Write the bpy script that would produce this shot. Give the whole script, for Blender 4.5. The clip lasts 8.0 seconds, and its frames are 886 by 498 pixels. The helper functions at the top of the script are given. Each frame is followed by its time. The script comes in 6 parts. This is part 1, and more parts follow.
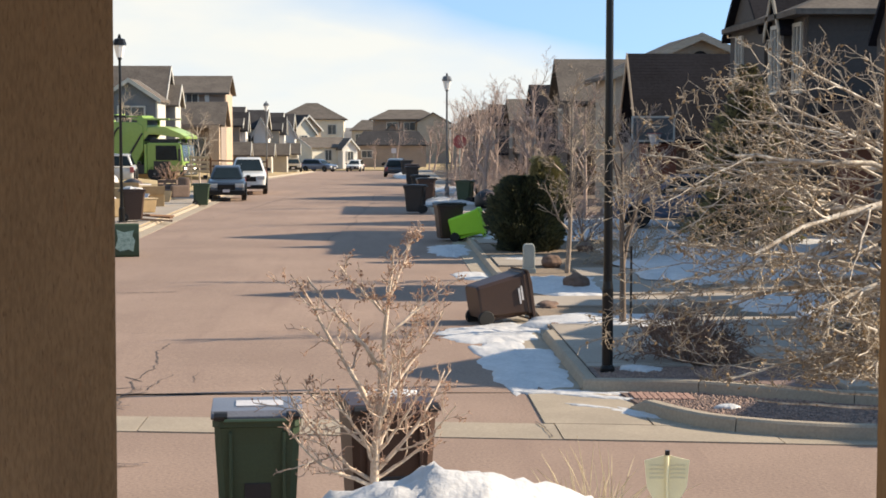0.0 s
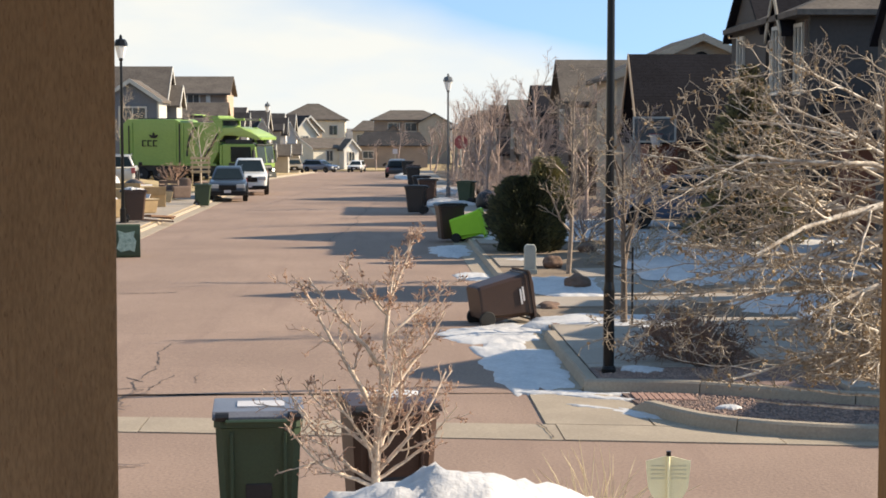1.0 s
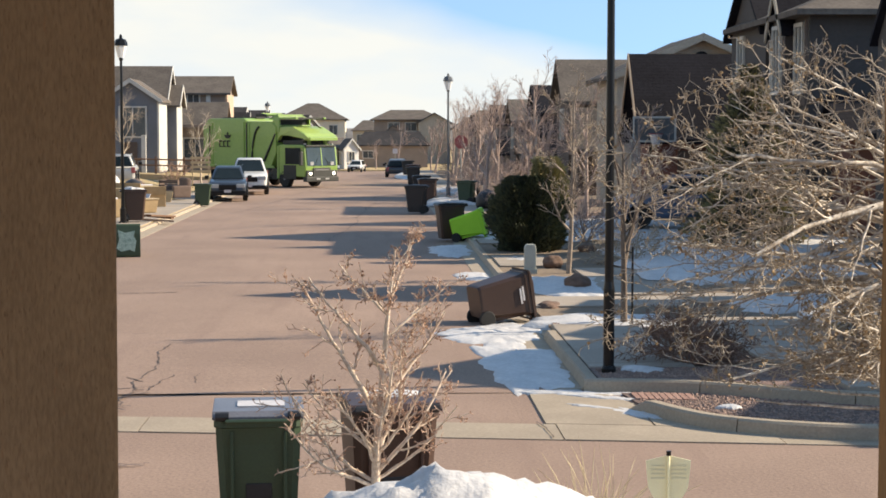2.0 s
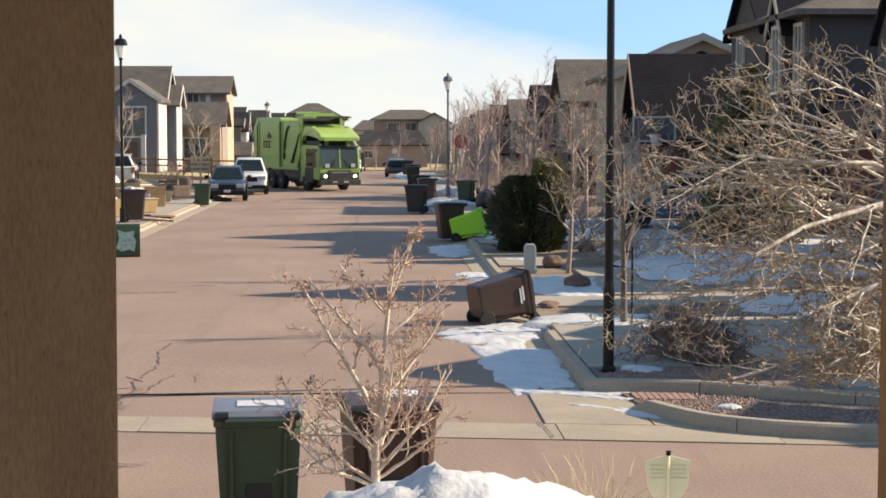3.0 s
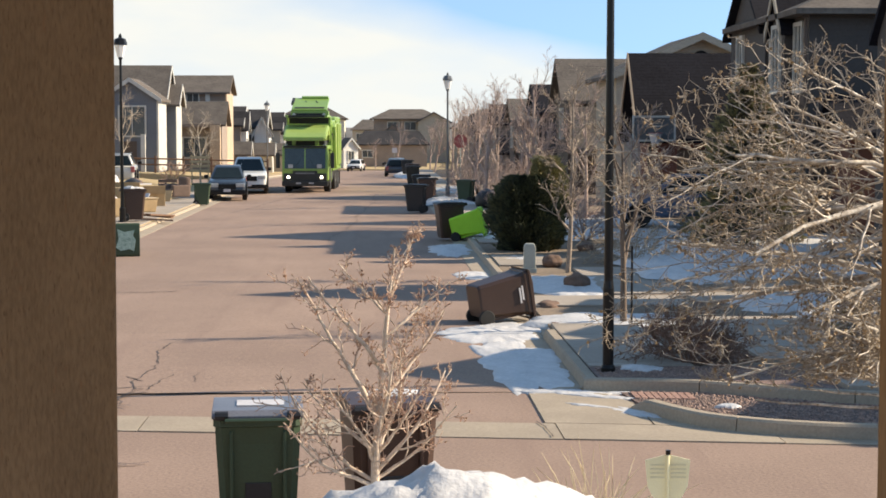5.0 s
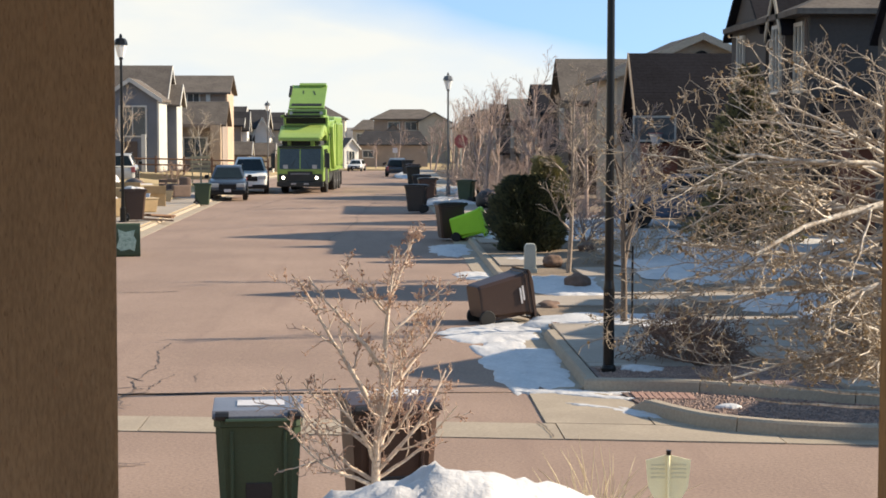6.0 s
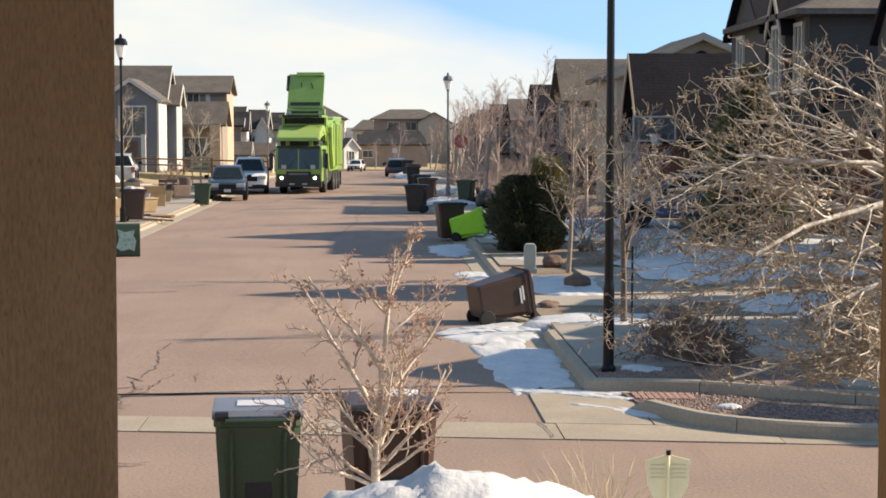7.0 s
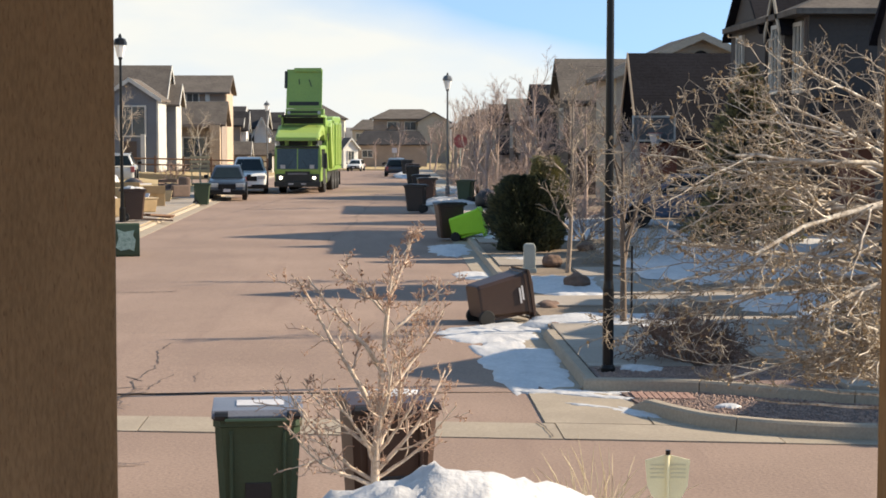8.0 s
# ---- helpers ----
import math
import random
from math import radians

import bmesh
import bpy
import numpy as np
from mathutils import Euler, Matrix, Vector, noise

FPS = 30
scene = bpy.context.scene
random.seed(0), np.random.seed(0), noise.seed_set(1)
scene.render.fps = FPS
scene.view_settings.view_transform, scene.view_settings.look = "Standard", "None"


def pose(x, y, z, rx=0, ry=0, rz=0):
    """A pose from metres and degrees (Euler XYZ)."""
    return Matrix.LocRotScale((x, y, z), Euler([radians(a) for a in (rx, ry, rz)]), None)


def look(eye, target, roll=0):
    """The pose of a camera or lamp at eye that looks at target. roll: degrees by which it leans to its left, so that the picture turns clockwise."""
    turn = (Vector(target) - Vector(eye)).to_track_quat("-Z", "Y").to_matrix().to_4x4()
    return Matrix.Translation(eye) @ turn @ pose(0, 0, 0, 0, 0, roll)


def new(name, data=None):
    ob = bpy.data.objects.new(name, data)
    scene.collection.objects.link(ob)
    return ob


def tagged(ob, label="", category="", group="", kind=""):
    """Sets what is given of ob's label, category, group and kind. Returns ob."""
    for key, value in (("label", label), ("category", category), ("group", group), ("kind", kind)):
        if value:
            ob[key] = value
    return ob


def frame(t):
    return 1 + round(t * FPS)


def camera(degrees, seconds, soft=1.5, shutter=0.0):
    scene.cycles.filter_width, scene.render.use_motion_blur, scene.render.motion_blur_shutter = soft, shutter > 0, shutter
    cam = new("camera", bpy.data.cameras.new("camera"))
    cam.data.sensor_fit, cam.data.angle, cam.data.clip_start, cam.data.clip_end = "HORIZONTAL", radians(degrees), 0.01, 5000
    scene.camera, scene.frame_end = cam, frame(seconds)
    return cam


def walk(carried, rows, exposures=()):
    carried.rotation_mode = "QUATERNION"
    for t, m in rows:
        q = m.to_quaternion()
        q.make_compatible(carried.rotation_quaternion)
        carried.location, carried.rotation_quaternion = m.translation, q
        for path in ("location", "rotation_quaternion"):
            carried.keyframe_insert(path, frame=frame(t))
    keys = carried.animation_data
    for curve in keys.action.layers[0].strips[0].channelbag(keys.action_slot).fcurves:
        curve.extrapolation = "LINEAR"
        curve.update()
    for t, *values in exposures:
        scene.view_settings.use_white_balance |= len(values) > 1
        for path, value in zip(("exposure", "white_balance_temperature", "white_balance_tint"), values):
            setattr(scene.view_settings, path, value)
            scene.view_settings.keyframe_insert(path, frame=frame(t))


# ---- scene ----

# ---------------------------------------------------------------- camera
LENS = 30.26
EYE = (0.0, 0.0, 3.3)
cam = camera(LENS, 8.0, soft=1.7)
STEP = 0.01976
SWAY = ((0.0, -1, 0.7), (0.5, 0, 2.5), (1.0, 1.2, 1.8), (1.5, 1.3, 1.4), (3.0, 0.8, 1.0), (3.5, 0, 0), (4.0, 0, 0), (4.5, 0, 0),
        (6.0, 1.2, 0.2), (6.5, 1.0, 0.8), (7.0, 0.9, 0.3), (7.5, 0.2, 0.2), (8.0, 0.1, 0))
walk(cam, [(t, pose(*EYE, 85.84 + b * STEP, 0, -2.23 + a * STEP)) for t, a, b in SWAY])

# ---------------------------------------------------------------- world and sun
SUN_UP, SUN_AZ = radians(27), radians(8)
world = bpy.data.worlds.new("sky")
scene.world = world
world.use_nodes = True
wn, wl = world.node_tree.nodes, world.node_tree.links
wn.clear()
w_out, w_bg = wn.new("ShaderNodeOutputWorld"), wn.new("ShaderNodeBackground")
sky = wn.new("ShaderNodeTexSky")
sky.sky_type, sky.sun_disc = "NISHITA", False
sky.sun_elevation, sky.sun_rotation = SUN_UP, radians(90) - SUN_AZ
sky.altitude, sky.air_density, sky.dust_density = 1900, 1.0, 0.6
w_tc, w_map = wn.new("ShaderNodeTexCoord"), wn.new("ShaderNodeMapping")
w_map.inputs["Scale"].default_value = (1.0, 1.0, 3.2)
w_map.inputs["Rotation"].default_value = (0, radians(-14), 0)
w_noise = wn.new("ShaderNodeTexNoise")
w_noise.inputs["Scale"].default_value, w_noise.inputs["Detail"].default_value = 7.0, 6.0
w_sep = wn.new("ShaderNodeSeparateXYZ")
w_lo = wn.new("ShaderNodeMath")          # bank of cloud: thicker low and to the west
w_lo.operation = "MULTIPLY_ADD"
w_lo.inputs[1].default_value, w_lo.inputs[2].default_value = -22.0, 1.84
w_sx = wn.new("ShaderNodeMath")
w_sx.operation = "MULTIPLY_ADD"
w_sx.inputs[1].default_value = -5.4
w_add = wn.new("ShaderNodeMath")
w_add.operation = "MULTIPLY_ADD"
w_add.inputs[1].default_value = 0.55
w_ramp = wn.new("ShaderNodeValToRGB")
w_ramp.color_ramp.elements[0].position, w_ramp.color_ramp.elements[1].position = 0.25, 0.85
w_tint = wn.new("ShaderNodeMixRGB")
w_tint.blend_type, w_tint.inputs[0].default_value, w_tint.inputs[2].default_value = "MULTIPLY", 1.0, (0.90, 1.0, 0.98, 1)
w_mix = wn.new("ShaderNodeMixRGB")
w_ramp.color_ramp.elements[1].color = (0.95, 0.95, 0.95, 1)
w_mix.inputs[2].default_value = (2.75, 2.92, 3.02, 1)
w_up, w_unit = wn.new("ShaderNodeMapping"), wn.new("ShaderNodeVectorMath")   # clear, deep blue air of high altitude
w_up.inputs["Location"].default_value = (0, 0, 0.30)
w_unit.operation = "NORMALIZE"
wl.new(w_tc.outputs["Generated"], w_up.inputs[0]), wl.new(w_up.outputs[0], w_unit.inputs[0]), wl.new(w_unit.outputs[0], sky.inputs[0])
wl.new(w_tc.outputs["Generated"], w_map.inputs[0]), wl.new(w_map.outputs[0], w_noise.inputs[0])
wl.new(w_tc.outputs["Generated"], w_sep.inputs[0])
wl.new(w_sep.outputs["Z"], w_lo.inputs[0])
wl.new(w_sep.outputs["X"], w_sx.inputs[0]), wl.new(w_lo.outputs[0], w_sx.inputs[2])
wl.new(w_noise.outputs[0], w_add.inputs[0]), wl.new(w_sx.outputs[0], w_add.inputs[2])
wl.new(w_add.outputs[0], w_ramp.inputs[0])
w_thin, w_veil, w_mul = wn.new("ShaderNodeTexNoise"), wn.new("ShaderNodeMath"), wn.new("ShaderNodeMath")   # thinner streaks inside the cloud
w_thin.inputs["Scale"].default_value, w_thin.inputs["Detail"].default_value = 11.0, 5.0
w_veil.operation, w_veil.inputs[1].default_value, w_veil.inputs[2].default_value = "MULTIPLY_ADD", 0.75, 0.55
w_veil.use_clamp = True
w_mul.operation = "MULTIPLY"
wl.new(w_map.outputs[0], w_thin.inputs[0]), wl.new(w_thin.outputs[0], w_veil.inputs[0])
wl.new(w_veil.outputs[0], w_mul.inputs[0]), wl.new(w_ramp.outputs[0], w_mul.inputs[1])
wl.new(w_mul.outputs[0], w_mix.inputs[0]), wl.new(sky.outputs[0], w_tint.inputs[1]), wl.new(w_tint.outputs[0], w_mix.inputs[1])
wl.new(w_mix.outputs[0], w_bg.inputs[0]), wl.new(w_bg.outputs[0], w_out.inputs[0])
w_bg.inputs[1].default_value = 0.15
sun = new("sun", bpy.data.lights.new("sun", "SUN"))
sun.data.energy, sun.data.angle, sun.data.color = 3.75, radians(0.6), (1.0, 0.90, 0.76)
sun.matrix_basis = look((0, 0, 0), (-math.cos(SUN_UP) * math.cos(SUN_AZ), -math.cos(SUN_UP) * math.sin(SUN_AZ), -math.sin(SUN_UP)))
scene.view_settings.exposure = 1.17
scene.view_settings.use_white_balance = True
scene.view_settings.white_balance_temperature, scene.view_settings.white_balance_tint = 7400, 10


# ---------------------------------------------------------------- materials
def mat(name, a, b=None, rough=0.8, size=1.0, fine=0.0, metal=0.0, bump=0.0, stretch=(1, 1, 1), vary=0.0, emit=0.0, coat=0.0):
    """Two tones mixed by a broad noise, with finer grain over it, and relief. size: metres of the broad patches; fine: of the grain."""
    m = bpy.data.materials.new(name)
    m.use_nodes = True
    n, l = m.node_tree.nodes, m.node_tree.links
    p = n["Principled BSDF"]
    b = b or tuple(c * 0.7 for c in a)
    tc, mp = n.new("ShaderNodeTexCoord"), n.new("ShaderNodeMapping")
    mp.inputs["Scale"].default_value = stretch
    l.new(tc.outputs["Object"], mp.inputs[0])
    n1, n2, mix = n.new("ShaderNodeTexNoise"), n.new("ShaderNodeTexNoise"), n.new("ShaderNodeMixRGB")
    n1.inputs["Scale"].default_value, n1.inputs["Detail"].default_value = 1.0 / size, 5
    fine = fine or size / 12
    n2.inputs["Scale"].default_value, n2.inputs["Detail"].default_value = 1.0 / fine, 3
    l.new(mp.outputs[0], n1.inputs[0]), l.new(mp.outputs[0], n2.inputs[0])
    s = n.new("ShaderNodeMath")
    s.operation = "ADD"
    l.new(n1.outputs[0], s.inputs[0]), l.new(n2.outputs[0], s.inputs[1])
    r = n.new("ShaderNodeMapRange")
    r.inputs[1].default_value, r.inputs[2].default_value = 0.72, 1.28
    l.new(s.outputs[0], r.inputs[0])
    fac = r.outputs[0]
    if vary:
        oi, ad = n.new("ShaderNodeObjectInfo"), n.new("ShaderNodeMath")
        ad.operation, ad.inputs[1].default_value = "MULTIPLY_ADD", vary
        l.new(oi.outputs["Random"], ad.inputs[0]), l.new(fac, ad.inputs[2])
        fac = ad.outputs[0]
    l.new(fac, mix.inputs[0])
    mix.inputs[1].default_value, mix.inputs[2].default_value = (*a, 1), (*b, 1)
    l.new(mix.outputs[0], p.inputs["Base Color"])
    p.inputs["Roughness"].default_value, p.inputs["Metallic"].default_value = rough, metal
    p.inputs["Coat Weight"].default_value = coat
    if emit:
        p.inputs["Emission Color"].default_value, p.inputs["Emission Strength"].default_value = (*a, 1), emit
    if bump:
        bp = n.new("ShaderNodeBump")
        bp.inputs["Strength"].default_value, bp.inputs["Distance"].default_value = 1.0, bump
        l.new(n2.outputs[0], bp.inputs["Height"]), l.new(bp.outputs[0], p.inputs["Normal"])
    return m


def glass(name, tint=(0.02, 0.03, 0.035), rough=0.03):
    m = mat(name, tint, tuple(c * 0.6 for c in tint), rough, 0.8)
    m.node_tree.nodes["Principled BSDF"].inputs["Specular IOR Level"].default_value = 0.5
    return m


ASPHALT = mat("pinkish asphalt", (0.345, 0.235, 0.176), (0.225, 0.150, 0.112), 0.9, 3.5, 0.04, bump=0.006)
CONCRETE = mat("kerb concrete", (0.42, 0.34, 0.25), (0.31, 0.25, 0.185), 0.85, 0.9, 0.03, bump=0.003, vary=0.25)
WALKWAY = mat("pavement concrete", (0.41, 0.345, 0.28), (0.31, 0.26, 0.21), 0.85, 1.2, 0.03, bump=0.003, vary=0.3)
GRAVEL = mat("red gravel", (0.30, 0.19, 0.15), (0.14, 0.095, 0.08), 0.9, 0.1, 0.03, bump=0.02, vary=0.5)
STONES = mat("loose stones", (0.40, 0.27, 0.21), (0.16, 0.11, 0.095), 0.9, 0.06, 0.02)
LAWN = mat("dormant lawn", (0.50, 0.37, 0.19), (0.33, 0.24, 0.125), 0.95, 1.6, 0.06, bump=0.02)
EARTH = mat("earth", (0.27, 0.20, 0.14), (0.17, 0.125, 0.085), 0.95, 2.0, 0.08, bump=0.02)
SNOW = mat("old snow", (0.64, 0.625, 0.615), (0.49, 0.48, 0.475), 0.65, 0.35, 0.06, bump=0.012)
BARK = mat("pale bark", (0.66, 0.57, 0.45), (0.40, 0.31, 0.23), 0.85, 0.12, 0.02, bump=0.004)
BARK_RED = mat("young red bark", (0.60, 0.43, 0.32), (0.36, 0.21, 0.15), 0.75, 0.15, 0.02, bump=0.003)
FAR_BARK = mat("greyish red bark", (0.50, 0.38, 0.32), (0.30, 0.215, 0.185), 0.85, 0.3, 0.05)
SHRUB_BARK = mat("dark shrub stems", (0.30, 0.18, 0.125), (0.15, 0.085, 0.06), 0.85, 0.2, 0.03)
LEAF_GOLD = mat("withered gold leaf", (0.46, 0.32, 0.13), (0.28, 0.19, 0.08), 0.85, 0.2, 0.03)
PALE_MINT = mat("scuffed pale green plastic", (0.48, 0.62, 0.53), (0.17, 0.27, 0.21), 0.6, 0.10, 0.03)
BOARD = mat("clouded backboard", (0.13, 0.135, 0.14), (0.08, 0.085, 0.09), 0.3, 0.4)
TWIG = mat("twig bark", (0.56, 0.45, 0.33), (0.33, 0.25, 0.18), 0.85, 0.3, 0.05)
SEED = mat("dry seed pods", (0.42, 0.30, 0.17), (0.24, 0.16, 0.09), 0.85, 0.3, 0.05)
BUD = mat("reddish buds", (0.42, 0.24, 0.14), (0.28, 0.14, 0.09), 0.8, 0.3, 0.05)
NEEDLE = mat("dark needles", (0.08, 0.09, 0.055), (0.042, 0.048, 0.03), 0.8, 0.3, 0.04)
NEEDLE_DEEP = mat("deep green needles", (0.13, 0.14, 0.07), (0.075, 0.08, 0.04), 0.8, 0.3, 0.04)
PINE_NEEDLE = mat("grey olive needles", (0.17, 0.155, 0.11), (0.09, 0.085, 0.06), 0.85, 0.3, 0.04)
ARCH_TWIG = mat("grey twig bark", (0.54, 0.46, 0.37), (0.26, 0.205, 0.155), 0.85, 0.12, 0.02)
PAVER = mat("red paver", (0.42, 0.25, 0.19), (0.30, 0.17, 0.13), 0.85, 0.2, 0.02, bump=0.003, vary=0.4)
BARK_PALE = mat("pale pinkish bark", (0.70, 0.58, 0.46), (0.44, 0.32, 0.24), 0.8, 0.15, 0.02, bump=0.003)
LIMB_BARK = mat("brown bark with pale streaks", (0.74, 0.67, 0.58), (0.26, 0.20, 0.15), 0.85, 0.08, 0.02, bump=0.004)
GREY_BARK = mat("weathered grey brown bark", (0.36, 0.29, 0.235), (0.20, 0.155, 0.12), 0.88, 0.12, 0.02, bump=0.004)
BARK_DARK = mat("dark brown bark", (0.20, 0.15, 0.115), (0.11, 0.08, 0.06), 0.88, 0.12, 0.02, bump=0.004)
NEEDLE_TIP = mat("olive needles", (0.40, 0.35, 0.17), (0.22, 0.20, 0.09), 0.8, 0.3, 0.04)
POST_WOOD = mat("stained rough timber", (0.36, 0.245, 0.155), (0.22, 0.147, 0.092), 0.85, 0.16, 0.007, bump=0.004, stretch=(1, 1, 0.28))


def flecks(material, colour, size, stretch, low, high):
    """Adds short dark flecks along the grain."""
    n, l = material.node_tree.nodes, material.node_tree.links
    tc, mp, ns, rg, mx = n.new("ShaderNodeTexCoord"), n.new("ShaderNodeMapping"), n.new("ShaderNodeTexNoise"), n.new("ShaderNodeMapRange"), n.new("ShaderNodeMixRGB")
    mp.inputs["Scale"].default_value = stretch
    ns.inputs["Scale"].default_value, ns.inputs["Detail"].default_value = 1.0 / size, 2
    rg.inputs[1].default_value, rg.inputs[2].default_value = low, high
    p = n["Principled BSDF"]
    l.new(tc.outputs["Object"], mp.inputs[0]), l.new(mp.outputs[0], ns.inputs[0]), l.new(ns.outputs[0], rg.inputs[0]), l.new(rg.outputs[0], mx.inputs[0])
    l.new(p.inputs["Base Color"].links[0].from_socket, mx.inputs[1])
    mx.inputs[2].default_value = (*colour, 1)
    l.new(mx.outputs[0], p.inputs["Base Color"])


flecks(POST_WOOD, (0.15, 0.088, 0.052), 0.005, (1, 1, 0.22), 0.60, 0.80)
flecks(POST_WOOD, (0.34, 0.19, 0.11), 0.012, (1, 1, 0.3), 0.66, 0.82)
flecks(ASPHALT, (0.25, 0.165, 0.125), 0.45, (1, 0.12, 1), 0.52, 0.78)
flecks(ASPHALT, (0.13, 0.095, 0.08), 0.03, (1, 1, 1), 0.62, 0.80)
flecks(ASPHALT, (0.42, 0.31, 0.24), 0.024, (1, 1, 1), 0.64, 0.82)
# right post's stained timber, with sunlight put into its lighter tan
LIT_POST_WOOD = mat("stained timber in sunlit tone", (0.40, 0.25, 0.13), (0.28, 0.17, 0.09), 0.8, 0.1, 0.006, bump=0.002, stretch=(1, 1, 0.12))
BLACK_PAINT = mat("black enamel", (0.014, 0.013, 0.013), (0.008, 0.008, 0.008), 0.28, 0.3)
BLACK_PAINT.node_tree.nodes["Principled BSDF"].inputs["Specular IOR Level"].default_value = 0.25
# black lamps far off: distance haze is put into this grey
HAZED_LAMP_PAINT = mat("lamp paint greyed by haze", (0.15, 0.155, 0.16), (0.10, 0.103, 0.106), 0.4, 0.4)
LAMP_GLASS = mat("frosted lamp glass", (0.88, 0.87, 0.84), (0.8, 0.79, 0.76), 0.3, 0.1)
TRUCK_GREEN = mat("lime truck paint", (0.26, 0.405, 0.085), (0.21, 0.34, 0.07), 0.45, 1.2, 0.1, coat=0.3)
TRUCK_LIME = mat("bright lime paint", (0.37, 0.50, 0.13), (0.31, 0.43, 0.11), 0.4, 1.0, 0.1, coat=0.3)
WINDOW_GLASS = glass("house window glass", (0.075, 0.09, 0.10), 0.05)
# truck windscreen: paler teal tint stands in for the bright sky reflection
SHEEN_GLASS = glass("windscreen glass with sky sheen", (0.065, 0.09, 0.095), 0.08)
TRUCK_DARK = mat("grimy steel", (0.03, 0.032, 0.028), (0.016, 0.017, 0.015), 0.6, 0.5, 0.05)
RUBBER = mat("tyre rubber", (0.022, 0.021, 0.02), (0.012, 0.012, 0.012), 0.8, 0.2)
RIM = mat("painted rim", (0.26, 0.26, 0.26), (0.13, 0.13, 0.13), 0.5, 0.1)
GLASS = glass("dark glass")
GLASS.node_tree.nodes["Principled BSDF"].inputs["Specular IOR Level"].default_value = 0.14
HEADLAMP = mat("lit headlamp", (1.0, 0.96, 0.82), (1.0, 0.95, 0.8), 0.3, 0.2, emit=4.0)
LENS_CLEAR = mat("clear lamp lens", (0.5, 0.5, 0.48), (0.35, 0.35, 0.34), 0.15, 0.1)
BIN_GREEN = mat("dark green plastic", (0.042, 0.072, 0.036), (0.03, 0.054, 0.028), 0.5, 0.5, 0.02, bump=0.001)
BIN_BROWN = mat("brown plastic", (0.068, 0.034, 0.022), (0.045, 0.023, 0.016), 0.45, 0.5, 0.02, bump=0.001)
BIN_BLACK = mat("black plastic", (0.022, 0.021, 0.022), (0.015, 0.014, 0.015), 0.5, 0.5, 0.02)
BIN_LIME = mat("lime plastic", (0.36, 0.74, 0.03), (0.29, 0.62, 0.025), 0.45, 0.5, 0.02)
LID_GREY = mat("weathered lid plastic", (0.17, 0.17, 0.19), (0.11, 0.11, 0.125), 0.35, 0.4, 0.02)
STICKER = mat("pale label", (0.65, 0.62, 0.62), (0.5, 0.48, 0.48), 0.6, 0.05)
UTILITY = mat("grey green pedestal paint", (0.42, 0.43, 0.38), (0.34, 0.35, 0.31), 0.6, 0.3)
ROCK = mat("red sandstone", (0.20, 0.12, 0.085), (0.11, 0.07, 0.05), 0.9, 0.15, 0.02, bump=0.01)
CREAM = mat("cream sign plastic", (0.86, 0.79, 0.52), (0.78, 0.70, 0.45), 0.5, 0.1)
INK = mat("faded ink", (0.70, 0.64, 0.43), (0.62, 0.56, 0.38), 0.6, 0.05)
CARDBOARD = mat("cardboard", (0.46, 0.32, 0.17), (0.34, 0.23, 0.12), 0.85, 0.3)
UPHOLSTERY = mat("brown upholstery", (0.19, 0.13, 0.10), (0.11, 0.075, 0.06), 0.9, 0.2, 0.02)
FENCE_WOOD = mat("weathered fence rail", (0.24, 0.13, 0.075), (0.15, 0.085, 0.055), 0.85, 0.3, 0.02, stretch=(0.2, 1, 1))
LUMBER = mat("pale lumber", (0.55, 0.42, 0.26), (0.44, 0.33, 0.20), 0.8, 0.3, 0.02, stretch=(0.2, 1, 1))
SHINGLE = mat("brown shingle", (0.17, 0.143, 0.12), (0.10, 0.084, 0.072), 0.9, 1.0, 0.12, bump=0.01)
SHINGLE_MID = mat("charcoal shingle", (0.060, 0.055, 0.055), (0.036, 0.033, 0.033), 0.9, 1.0, 0.12, bump=0.01)
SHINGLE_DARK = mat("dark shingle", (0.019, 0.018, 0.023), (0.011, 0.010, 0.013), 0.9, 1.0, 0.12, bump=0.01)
WHITE_TRIM = mat("white trim paint", (0.56, 0.54, 0.49), (0.46, 0.44, 0.40), 0.6, 0.6)
for shingle in (SHINGLE, SHINGLE_MID, SHINGLE_DARK):
    shingle.node_tree.nodes["Principled BSDF"].inputs["Specular IOR Level"].default_value = 0.15
SIDING = {}
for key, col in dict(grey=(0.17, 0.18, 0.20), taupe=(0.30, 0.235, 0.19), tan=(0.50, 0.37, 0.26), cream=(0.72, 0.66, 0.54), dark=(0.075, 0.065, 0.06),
                     brick=(0.20, 0.085, 0.06), brown=(0.12, 0.085, 0.065), sand=(0.48, 0.41, 0.32), white=(0.76, 0.73, 0.68), olive=(0.34, 0.30, 0.24)).items():
    SIDING[key] = mat(key + " siding", col, tuple(c * 0.8 for c in col), 0.8, 1.2, 0.1, bump=0.004)


